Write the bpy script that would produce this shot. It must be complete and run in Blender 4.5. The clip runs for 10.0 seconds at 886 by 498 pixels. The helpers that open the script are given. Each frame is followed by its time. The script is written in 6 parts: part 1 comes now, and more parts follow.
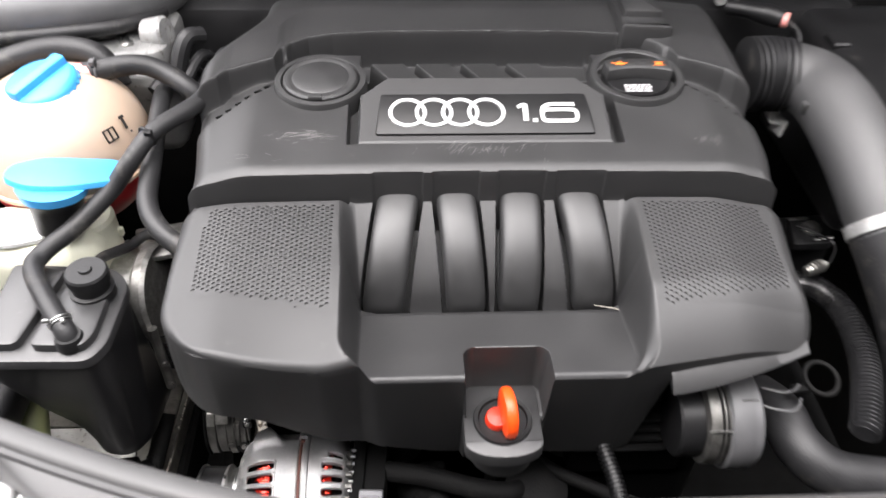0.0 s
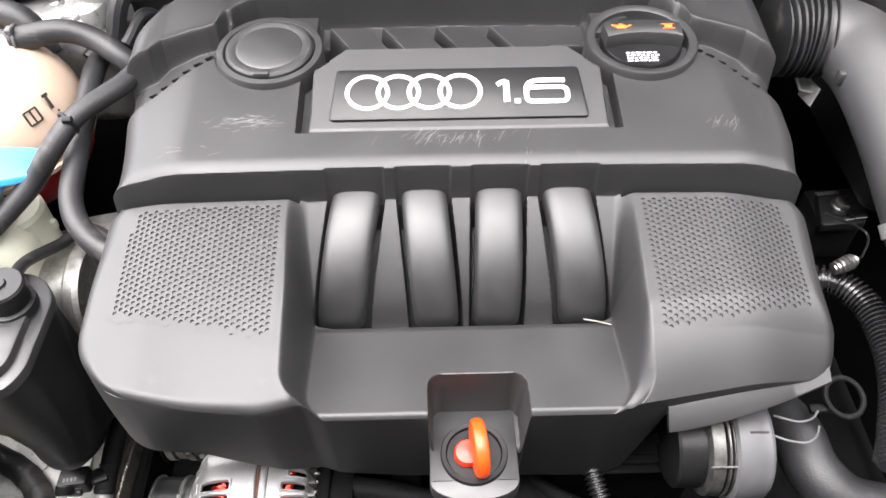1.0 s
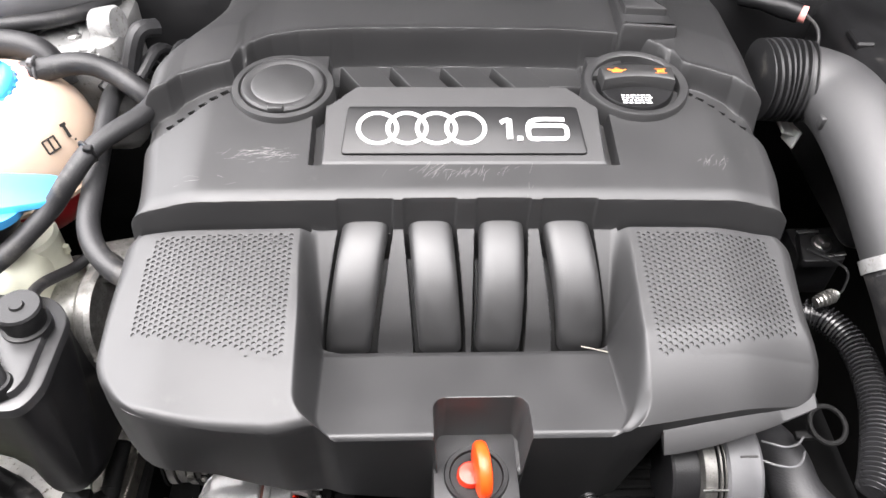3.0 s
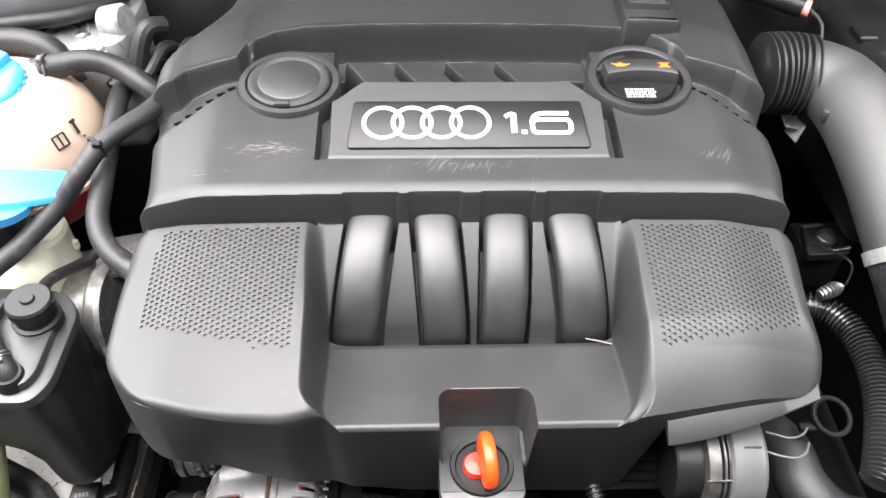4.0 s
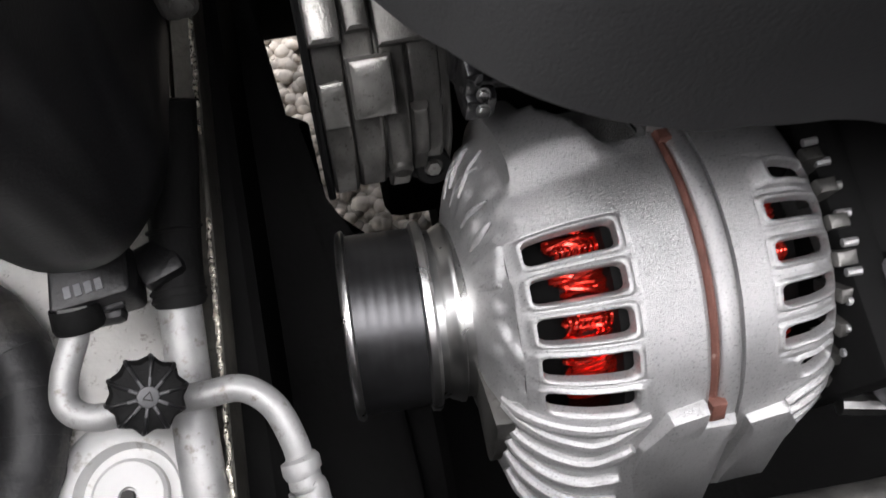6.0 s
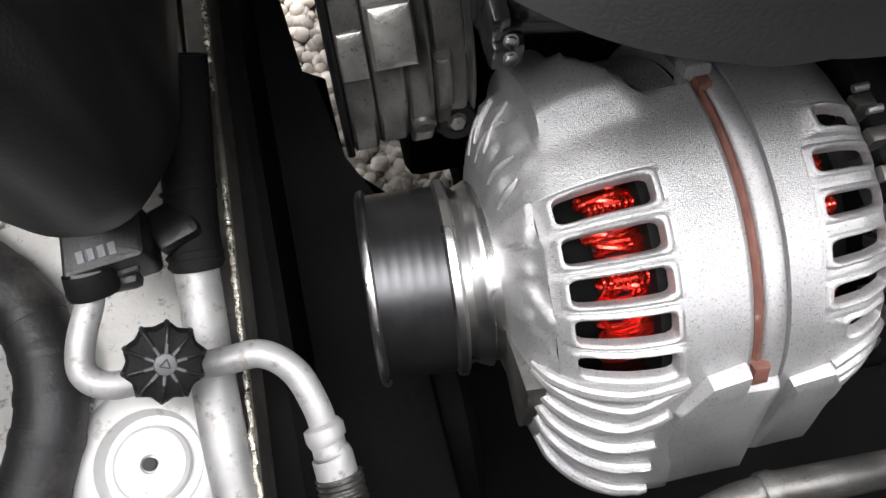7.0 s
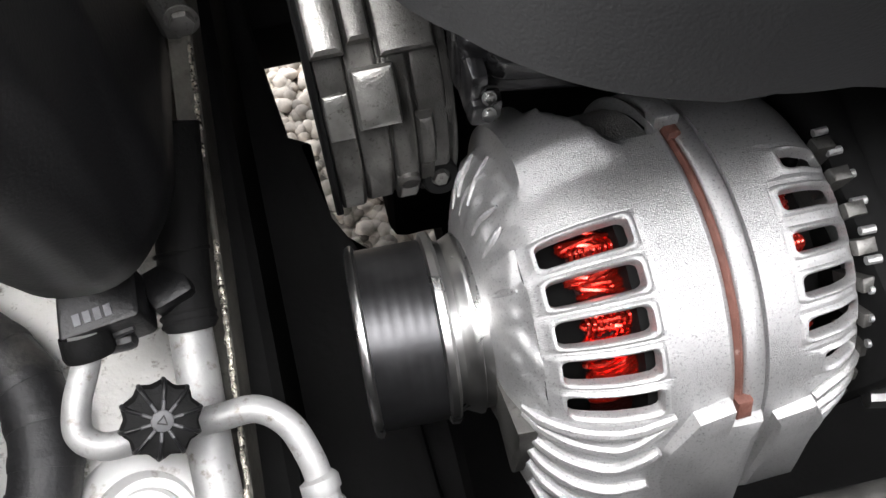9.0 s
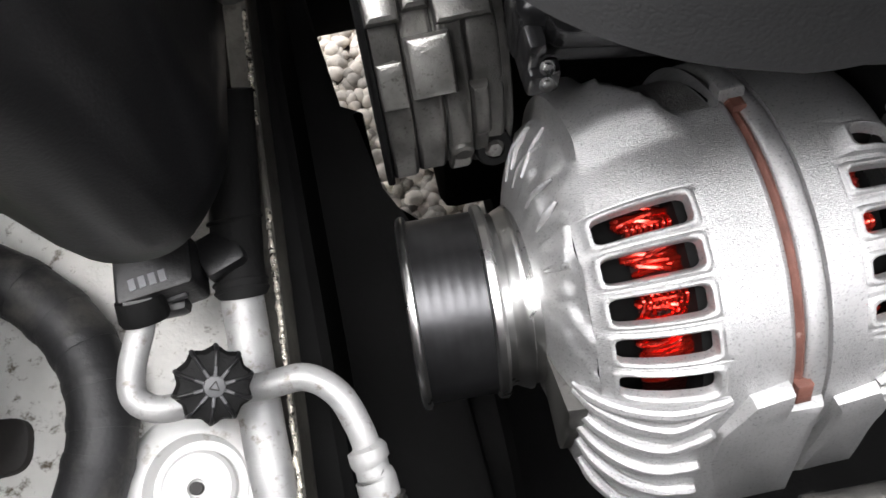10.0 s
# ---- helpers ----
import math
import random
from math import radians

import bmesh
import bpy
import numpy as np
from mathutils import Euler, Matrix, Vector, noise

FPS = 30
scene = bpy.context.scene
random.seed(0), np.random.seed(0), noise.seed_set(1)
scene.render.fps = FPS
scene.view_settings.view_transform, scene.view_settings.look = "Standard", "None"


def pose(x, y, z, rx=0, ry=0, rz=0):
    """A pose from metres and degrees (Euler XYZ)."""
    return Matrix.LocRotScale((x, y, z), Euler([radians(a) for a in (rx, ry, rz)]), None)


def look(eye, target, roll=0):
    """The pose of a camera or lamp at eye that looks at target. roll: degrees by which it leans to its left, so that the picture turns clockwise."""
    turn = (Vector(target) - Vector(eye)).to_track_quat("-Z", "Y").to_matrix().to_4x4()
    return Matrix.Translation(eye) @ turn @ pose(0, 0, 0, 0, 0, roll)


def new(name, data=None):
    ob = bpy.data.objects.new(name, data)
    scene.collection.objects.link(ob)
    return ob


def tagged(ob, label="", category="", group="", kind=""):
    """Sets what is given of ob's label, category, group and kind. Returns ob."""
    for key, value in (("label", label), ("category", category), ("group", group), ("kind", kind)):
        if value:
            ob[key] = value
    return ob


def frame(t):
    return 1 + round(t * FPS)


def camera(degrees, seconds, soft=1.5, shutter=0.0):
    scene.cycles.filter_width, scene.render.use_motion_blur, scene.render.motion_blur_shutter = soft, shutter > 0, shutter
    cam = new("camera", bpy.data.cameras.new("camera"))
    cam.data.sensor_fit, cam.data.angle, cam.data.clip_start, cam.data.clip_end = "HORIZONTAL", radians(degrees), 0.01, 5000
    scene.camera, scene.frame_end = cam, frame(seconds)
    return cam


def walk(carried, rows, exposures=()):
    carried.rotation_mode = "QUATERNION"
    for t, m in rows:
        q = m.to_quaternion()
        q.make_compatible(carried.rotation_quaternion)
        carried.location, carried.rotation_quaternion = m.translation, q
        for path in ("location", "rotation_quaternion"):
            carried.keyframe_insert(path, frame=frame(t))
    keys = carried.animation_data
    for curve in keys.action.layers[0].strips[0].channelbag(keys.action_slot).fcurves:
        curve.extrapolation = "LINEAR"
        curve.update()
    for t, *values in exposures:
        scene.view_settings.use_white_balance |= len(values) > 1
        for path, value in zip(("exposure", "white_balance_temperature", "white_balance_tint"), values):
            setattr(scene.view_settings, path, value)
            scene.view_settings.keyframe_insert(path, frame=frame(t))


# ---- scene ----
cam = camera(58.4, 10.0, soft=1.5, shutter=0.5)
PATH = [
    (0, (-0.027, 0.025, 1.363), (0.073, 1.491, 0.006), 1.8),
    (0.5, (0.031, 0.144, 1.326), (-0.031, 1.499, -0.144), -0.3),
    (1, (0.026, 0.148, 1.349), (0.06, 1.457, -0.163), -0.1),
    (1.5, (-0.01, 0.128, 1.359), (0.062, 1.488, -0.105), 1.3),
    (2, (-0.006, 0.124, 1.365), (0.075, 1.495, -0.089), 2.2),
    (2.5, (0.002, 0.128, 1.366), (0.092, 1.502, -0.085), 2.4),
    (4, (0.004, 0.117, 1.366), (0.078, 1.494, -0.084), 1.7),
    (4.5, (-0.03, 0.165, 1.272), (-0.087, 1.318, -0.361), -0.1),
    (4.8, (-0.115, 0.207, 1.181), (-0.166, 1.343, -0.464), -0.9),
    (5, (-0.169, 0.265, 1.107), (-0.109, 1.395, -0.542), 0.1),
    (5.2, (-0.203, 0.311, 1.038), (-0.025, 1.395, -0.633), 2.8),
    (5.5, (-0.229, 0.336, 0.959), (0.062, 1.342, -0.745), 5.4),
    (6, (-0.232, 0.387, 0.895), (0.003, 1.026, -0.986), 8.4),
    (7.5, (-0.233, 0.391, 0.883), (-0.09, 0.942, -1.034), 2.1),
    (8, (-0.234, 0.39, 0.885), (-0.109, 0.936, -1.034), 0.5),
    (8.5, (-0.235, 0.384, 0.889), (-0.079, 1.014, -1.002), -0.6),
    (9, (-0.235, 0.384, 0.89), (0.003, 1.082, -0.969), 4.4),
    (9.5, (-0.235, 0.384, 0.889), (-0.059, 1.063, -0.984), 1.3),
    (10, (-0.236, 0.386, 0.887), (-0.13, 1.045, -0.999), -3.5),
]
EXPO = [(0.0, 2.05, 6600, 13), (0.8, 2.55, 6580, 13), (4.2, 2.6, 6540, 13), (4.7, 2.15, 6360, 14), (5.3, 1.95, 6350, 14), (6.0, 1.80, 6420, 13), (7.4, 2.40, 6430, 11), (10.0, 2.36, 6430, 11)]
walk(cam, [(t, look(eye, target, roll)) for t, eye, target, roll in PATH], exposures=EXPO)

# ---- light: bright overcast sky, open bonnet ----
world = bpy.data.worlds.new("sky")
scene.world = world
world.use_nodes = True
wn = world.node_tree
sky = wn.nodes.new("ShaderNodeTexSky")
sky.sky_type, sky.sun_disc = "NISHITA", False
sky.sun_elevation, sky.sun_rotation = radians(76), radians(246)
sky.air_density, sky.dust_density = 1.0, 4.0
wash = wn.nodes.new("ShaderNodeHueSaturation")
wash.inputs["Saturation"].default_value = 0.18
wn.links.new(sky.outputs[0], wash.inputs["Color"])
wn.links.new(wash.outputs[0], wn.nodes["Background"].inputs["Color"])
wn.nodes["Background"].inputs["Strength"].default_value = 0.12
sun = new("sun", bpy.data.lights.new("sun", "SUN"))
sun.data.energy, sun.data.angle, sun.data.color = 3.6, radians(118), (1.0, 0.985, 0.985)
sun.matrix_world = look((-0.45, 0.30, 2.8), (0, 0.5, 0.8))

# ---- materials ----
def material(name, color, rough=0.5, metal=0.0, vary=0.15, scale=40.0, grain=600.0, bump=0.15, dirt=None, dirt_amount=0.0,
             dirt_scale=25.0, rough_vary=0.1, coat=0.0, subsurface=0.0, specular=0.5):
    m = bpy.data.materials.new(name)
    m.use_nodes = True
    nt = m.node_tree
    N, L = nt.nodes, nt.links
    b = N["Principled BSDF"]
    co = N.new("ShaderNodeTexCoord")
    n1 = N.new("ShaderNodeTexNoise")
    n1.inputs["Scale"].default_value, n1.inputs["Detail"].default_value = scale, 6
    L.new(co.outputs["Object"], n1.inputs["Vector"])
    n2 = N.new("ShaderNodeTexNoise")
    n2.inputs["Scale"].default_value, n2.inputs["Detail"].default_value = grain, 3
    L.new(co.outputs["Object"], n2.inputs["Vector"])
    mix = N.new("ShaderNodeMix")
    mix.data_type = "RGBA"
    mix.inputs["A"].default_value = (*[c * (1 - vary) for c in color], 1)
    mix.inputs["B"].default_value = (*[min(1, c * (1 + vary)) for c in color], 1)
    ramp = N.new("ShaderNodeMapRange")
    ramp.inputs["From Min"].default_value, ramp.inputs["From Max"].default_value = 0.3, 0.7
    L.new(n1.outputs["Fac"], ramp.inputs["Value"])
    L.new(ramp.outputs[0], mix.inputs["Factor"])
    out = mix.outputs["Result"]
    if dirt:
        n3 = N.new("ShaderNodeTexNoise")
        n3.inputs["Scale"].default_value, n3.inputs["Detail"].default_value, n3.inputs["Roughness"].default_value = dirt_scale, 8, 0.7
        L.new(co.outputs["Object"], n3.inputs["Vector"])
        r3 = N.new("ShaderNodeMapRange")
        r3.inputs["From Min"].default_value, r3.inputs["From Max"].default_value = 0.72 - 0.4 * dirt_amount, 0.80 - 0.3 * dirt_amount
        L.new(n3.outputs["Fac"], r3.inputs["Value"])
        m3 = N.new("ShaderNodeMix")
        m3.data_type = "RGBA"
        L.new(r3.outputs[0], m3.inputs["Factor"])
        L.new(out, m3.inputs["A"])
        m3.inputs["B"].default_value = (*dirt, 1)
        out = m3.outputs["Result"]
    L.new(out, b.inputs["Base Color"])
    rr = N.new("ShaderNodeMapRange")
    rr.inputs["To Min"].default_value, rr.inputs["To Max"].default_value = max(0.03, rough - rough_vary), min(1, rough + rough_vary)
    L.new(n1.outputs["Fac"], rr.inputs["Value"])
    L.new(rr.outputs[0], b.inputs["Roughness"])
    bp = N.new("ShaderNodeBump")
    bp.inputs["Strength"].default_value, bp.inputs["Distance"].default_value = bump, 0.001
    L.new(n2.outputs["Fac"], bp.inputs["Height"])
    L.new(bp.outputs[0], b.inputs["Normal"])
    b.inputs["Metallic"].default_value = metal
    b.inputs["Coat Weight"].default_value = coat
    b.inputs["Specular IOR Level"].default_value = specular
    if subsurface:
        b.inputs["Subsurface Weight"].default_value = subsurface
        b.inputs["Subsurface Radius"].default_value = (0.02, 0.015, 0.01)
    return m


M = {}
M["cover"] = material("moulded_black_plastic", (0.019, 0.019, 0.0195), 0.50, vary=0.12, scale=18, grain=1500, bump=0.14, specular=0.68,
                      dirt=(0.028, 0.0277, 0.0273), dirt_amount=0.25, dirt_scale=30)
M["cover_smooth"] = material("runner_plastic", (0.018, 0.018, 0.0185), 0.52, specular=0.9, vary=0.18, scale=60, grain=900, bump=0.08)
M["badge"] = material("smooth_black_badge_plastic", (0.010, 0.010, 0.0105), 0.42, vary=0.1, scale=60, grain=900, bump=0.05, specular=0.4)
M["black"] = material("black_plastic", (0.009, 0.009, 0.0095), 0.38, vary=0.2, scale=30, grain=700, bump=0.2, dirt=(0.035, 0.034, 0.032), dirt_amount=0.2, specular=0.35)
M["rubber"] = material("hose_rubber", (0.014, 0.014, 0.015), 0.52, vary=0.2, scale=40, grain=500, bump=0.3, dirt=(0.06, 0.057, 0.052), dirt_amount=0.4)
# darker, duller rubber than the hoses above the engine
M["dark_rubber"] = material("dark_matt_rubber", (0.007, 0.007, 0.007), 0.7, vary=0.3, scale=40, grain=400, bump=0.4, dirt=(0.02, 0.019, 0.017), dirt_amount=0.3, specular=0.15)
M["canister"] = material("dull_black_canister", (0.011, 0.011, 0.012), 0.45, vary=0.2, scale=25, grain=900, bump=0.12, dirt=(0.028, 0.027, 0.026), dirt_amount=0.25, specular=0.3)
M["symbol"] = material("orange_print", (0.85, 0.20, 0.03), 0.5, vary=0.06)
# near-black for black parts and for deep bay parts with shade coloured in
M["dark"] = material("black_and_bay_shade", (0.007, 0.007, 0.007), 0.75, vary=0.3, scale=20, grain=200, bump=0.4, specular=0.05)
M["alu"] = material("cast_aluminium", (0.46, 0.46, 0.46), 0.33, 0.7, vary=0.10, scale=60, grain=2600, bump=0.45, dirt=(0.17, 0.17, 0.165), dirt_amount=0.44, dirt_scale=1300, rough_vary=0.06)
M["alu_dirty"] = material("dirty_cast_aluminium", (0.13, 0.127, 0.12), 0.42, 0.75, vary=0.45, scale=60, grain=1800, bump=0.2, dirt=(0.05, 0.046, 0.04), dirt_amount=0.40, dirt_scale=700)
M["alu_pale"] = material("pale_bright_aluminium", (0.30, 0.295, 0.28), 0.36, 0.8, vary=0.30, scale=120, grain=1500, bump=0.22, dirt=(0.08, 0.075, 0.065), dirt_amount=0.38, dirt_scale=420)
M["steel"] = material("machined_steel", (0.50, 0.50, 0.49), 0.30, 1.0, vary=0.08, scale=120, grain=500, bump=0.05)
M["groove"] = material("polished_groove_steel", (0.05, 0.05, 0.052), 0.36, 0.85, vary=0.2, scale=80, grain=400, bump=0.05)
M["copper"] = material("lacquered_copper_wire", (0.72, 0.034, 0.018), 0.16, 0.9, vary=0.25, scale=300, grain=800, bump=0.1, coat=0.6)
# darkened copy of the copper: shade between the wires is in its colour
M["copper_shade"] = material("shaded_copper_coil", (0.03, 0.004, 0.003), 0.4, 0.6, vary=0.4, scale=400, grain=1200, bump=0.6)
M["stator"] = material("rusty_stator_lamination", (0.15, 0.065, 0.05), 0.5, 0.2, vary=0.3, scale=150, grain=900, bump=0.4, dirt=(0.36, 0.27, 0.24), dirt_amount=0.25, dirt_scale=300)
M["pipe"] = material("aluminium_pipe", (0.36, 0.36, 0.355), 0.48, 0.35, vary=0.22, scale=70, grain=900, bump=0.12, dirt=(0.16, 0.145, 0.12), dirt_amount=0.42, dirt_scale=170)
M["paint"] = material("silver_body_paint", (0.64, 0.64, 0.63), 0.45, 0.1, vary=0.08, scale=25, grain=300, bump=0.05, dirt=(0.22, 0.19, 0.15), dirt_amount=0.33, dirt_scale=60)
M["slam"] = material("grey_panel_plastic", (0.062, 0.0615, 0.062), 0.45, vary=0.05, scale=20, grain=900, bump=0.12)
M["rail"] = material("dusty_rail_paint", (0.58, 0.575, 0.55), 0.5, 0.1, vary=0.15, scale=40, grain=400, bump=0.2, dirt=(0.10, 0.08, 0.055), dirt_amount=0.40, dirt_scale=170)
M["wing_cast"] = material("dull_silver_wing_casting", (0.30, 0.30, 0.295), 0.42, 0.5, vary=0.25, scale=35, grain=500, bump=0.35, dirt=(0.12, 0.11, 0.10), dirt_amount=0.36, dirt_scale=80)
M["white"] = material("white_panel", (0.50, 0.50, 0.50), 0.35, vary=0.03, scale=20, grain=300, bump=0.03)
M["tank"] = material("translucent_tank_plastic", (0.50, 0.385, 0.295), 0.38, vary=0.05, scale=30, grain=300, bump=0.05, subsurface=0.25)
M["tank_beige"] = material("beige_reservoir_plastic", (0.72, 0.72, 0.58), 0.4, vary=0.08, scale=30, grain=300, bump=0.05, dirt=(0.5, 0.5, 0.2), dirt_amount=0.2)
M["blue"] = material("blue_cap_plastic", (0.055, 0.36, 0.75), 0.38, vary=0.06, scale=40, grain=600, bump=0.05)
M["red"] = material("red_coolant_tank_base", (0.42, 0.02, 0.025), 0.35, vary=0.15, scale=40, grain=400, bump=0.05)
M["pink"] = material("pink_coolant_collar", (0.75, 0.30, 0.27), 0.4, vary=0.1, scale=40, grain=400, bump=0.05)
M["orange"] = material("orange_plastic", (0.78, 0.065, 0.006), 0.36, vary=0.06, scale=60, grain=500, bump=0.05)
M["neck"] = material("deep_red_plastic", (0.55, 0.030, 0.010), 0.36, vary=0.1, scale=60, grain=500, bump=0.05)
M["chrome"] = material("silver_letter", (0.78, 0.78, 0.78), 0.3, 0.35, vary=0.04, scale=60, grain=500, bump=0.03)
M["lid"] = material("glossy_black_plastic", (0.02, 0.02, 0.021), 0.22, vary=0.15, scale=40, grain=500, bump=0.12, dirt=(0.07, 0.068, 0.065), dirt_amount=0.25)
M["elbow"] = material("satin_elbow_plastic", (0.034, 0.034, 0.035), 0.58, specular=0.9, vary=0.12, scale=30, grain=900, bump=0.15)
# black of the printed marks, also the painted shade of two rail holes
M["ink_and_hole"] = material("black_ink_hole_shade", (0.015, 0.013, 0.012), 0.6, vary=0.1)
M["label"] = material("white_print", (0.75, 0.75, 0.75), 0.5, vary=0.05)
M["can_lid"] = material("satin_grey_black_lid", (0.022, 0.022, 0.023), 0.40, vary=0.12, scale=30, grain=900, bump=0.12, specular=0.75, dirt=(0.055, 0.054, 0.052), dirt_amount=0.3, dirt_scale=60)
M["dark_rail"] = material("dark_beige_rail", (0.10, 0.095, 0.082), 0.6, 0.1, vary=0.45, scale=70, grain=400, bump=0.4, dirt=(0.022, 0.02, 0.017), dirt_amount=0.42, dirt_scale=90)
M["edge_glint"] = material("bare_flange_edge", (0.62, 0.58, 0.50), 0.28, 0.8, vary=0.4, scale=400, grain=900, bump=0.8, dirt=(0.03, 0.025, 0.02), dirt_amount=0.48, dirt_scale=330)
# speckled aluminium, darkened to hold the shade under cover and bracket
M["alu_web_shade"] = material("speckled_shaded_aluminium", (0.24, 0.238, 0.23), 0.42, 0.6, vary=0.3, scale=90, grain=1500, bump=0.7, dirt=(0.08, 0.076, 0.07), dirt_amount=0.42, dirt_scale=900)
M["ringgrey"] = material("grey_ring_plastic", (0.085, 0.085, 0.088), 0.45, vary=0.08, scale=50, grain=600, bump=0.1)
M["ringlight"] = material("pale_ring_plastic", (0.16, 0.16, 0.17), 0.45, vary=0.08, scale=50, grain=600, bump=0.1)
M["green"] = material("olive_plastic_tube", (0.17, 0.185, 0.09), 0.5, vary=0.15, scale=40, grain=400, bump=0.1)
# surface of the added walls that keep low sky light out
M["wall"] = material("dark_light_blocker", (0.045, 0.044, 0.042), 0.8, vary=0.2, scale=6, grain=120, bump=0.4)
M["stone"] = material("gravel_stone", (0.45, 0.405, 0.35), 0.75, vary=0.35, scale=60, grain=500, bump=0.5)
M["ground"] = material("gravel_bed", (0.20, 0.18, 0.15), 0.85, vary=0.5, scale=90, grain=300, bump=1.0)
M["straw"] = material("dry_straw", (0.22, 0.205, 0.175), 0.7, vary=0.2)
M["scuff"] = material("pale_scuff", (0.17, 0.168, 0.165), 0.7, vary=0.2)


def stone_tint(m):
    nt = m.node_tree
    g = nt.nodes.new("ShaderNodeNewGeometry")
    hsv = nt.nodes.new("ShaderNodeHueSaturation")
    mr = nt.nodes.new("ShaderNodeMapRange")
    mr.inputs["To Min"].default_value, mr.inputs["To Max"].default_value = 0.45, 1.5
    nt.links.new(g.outputs["Random Per Island"], mr.inputs["Value"])
    nt.links.new(mr.outputs[0], hsv.inputs["Value"])
    b = nt.nodes["Principled BSDF"]
    src = b.inputs["Base Color"].links[0].from_socket
    nt.links.new(src, hsv.inputs["Color"])
    nt.links.new(hsv.outputs[0], b.inputs["Base Color"])


stone_tint(M["stone"])

# ---- mesh helpers ----
ROOT = {}


def thing(name, at, label, category, group="", kind=""):
    ob = tagged(new(name), label, category, group, kind)
    ob.empty_display_size = 0.02
    ob.location = at
    ROOT[ob] = Vector(at)
    return ob


def part(name, geo, mat, parent=None, label="", smooth=True, sharp=35):
    v, f = geo
    base = ROOT.get(parent, Vector((0, 0, 0)))
    me = bpy.data.meshes.new(name)
    me.from_pydata([(p[0] - base.x, p[1] - base.y, p[2] - base.z) for p in v], [], [tuple(q) for q in f])
    me.materials.append(M[mat])
    if smooth:
        me.shade_smooth()
        me.set_sharp_from_angle(angle=radians(sharp))
    me.update()
    ob = new(name, me)
    if parent is not None:
        ob.parent = parent
    ROOT[ob] = base
    return tagged(ob, label) if label else ob


def solo(name, geo, mat, label, category, group="", kind="", **kw):
    """A thing that is one mesh; its origin goes to the middle of its underside."""
    v = geo[0]
    xs, ys, zs = zip(*[(p[0], p[1], p[2]) for p in v])
    base = Vector(((min(xs) + max(xs)) / 2, (min(ys) + max(ys)) / 2, min(zs)))
    ob = part(name, ([(p[0] - base.x, p[1] - base.y, p[2] - base.z) for p in v], geo[1]), mat, **kw)
    ob.location = base
    return tagged(ob, label, category, group, kind)


def join(*geos):
    V, F = [], []
    for v, f in geos:
        o = len(V)
        V += [tuple(p) for p in v]
        F += [tuple(i + o for i in q) for q in f]
    return V, F


def moved(geo, m):
    return [tuple(m @ Vector(p)) for p in geo[0]], geo[1]


def loft(loops, closed=True, caps=(True, True), ring=False):
    n = len(loops[0])
    V = [tuple(p) for l in loops for p in l]
    F = []
    for i in range(len(loops) - (0 if ring else 1)):
        a, b = i * n, ((i + 1) % len(loops)) * n
        for j in range(n if closed else n - 1):
            k = (j + 1) % n
            F.append((a + j, a + k, b + k, b + j))
    if closed and not ring:
        if caps[0]:
            F.append(tuple(range(n - 1, -1, -1)))
        if caps[1]:
            F.append(tuple(range((len(loops) - 1) * n, len(loops) * n)))
    return V, F


def spline(pts, res=8):
    P = [Vector(p) for p in pts]
    P = [P[0] * 2 - P[1]] + P + [P[-1] * 2 - P[-2]]
    out = []
    for i in range(1, len(P) - 2):
        for k in range(res):
            t = k / res
            a, b, c, d = P[i - 1], P[i], P[i + 1], P[i + 2]
            out.append(0.5 * (2 * b + (c - a) * t + (2 * a - 5 * b + 4 * c - d) * t * t + (3 * b - a - 3 * c + d) * t ** 3))
    out.append(P[-2])
    return out


def tube(pts, r, n=14, res=8, wave=0.0, pitch=0.006, caps=(True, True), step=None):
    """A pipe along a smooth line; wave and pitch make it corrugated."""
    P = spline(pts, res)
    L = [0.0]
    for a, b in zip(P, P[1:]):
        L.append(L[-1] + (b - a).length)
    rs = list(r) if isinstance(r, (list, tuple)) else [r] * len(pts)
    if wave or step:
        m = int(L[-1] / (step or pitch / 6))
        Q, T = [], []
        j = 0
        for k in range(m + 1):
            s = L[-1] * k / m
            while j < len(L) - 2 and L[j + 1] < s:
                j += 1
            w = (s - L[j]) / max(1e-9, L[j + 1] - L[j])
            Q.append(P[j].lerp(P[j + 1], w))
            T.append((j + w) / res)
    else:
        Q, T = P, [i / res for i in range(len(P))]
    loops, up = [], None
    dist = 0.0
    for i, p in enumerate(Q):
        d = (Q[min(i + 1, len(Q) - 1)] - Q[max(i - 1, 0)]).normalized()
        if up is None:
            up = Vector((0, 0, 1)) if abs(d.z) < 0.9 else Vector((0, 1, 0))
        up = (up - d * up.dot(d)).normalized()
        side = d.cross(up)
        if i:
            dist += (p - Q[i - 1]).length
        k = min(int(T[i]), len(rs) - 2)
        w = min(1.0, T[i] - k)
        rad = rs[k] * (1 - w) + rs[k + 1] * w
        if wave:
            c = math.cos(2 * math.pi * dist / pitch)
            rad += wave * (1 if c > 0.15 else -1 if c < -0.35 else 0.3)
        loops.append([p + (up * math.cos(a) + side * math.sin(a)) * rad for a in (2 * math.pi * q / n for q in range(n))])
    return loft(loops, caps=caps)


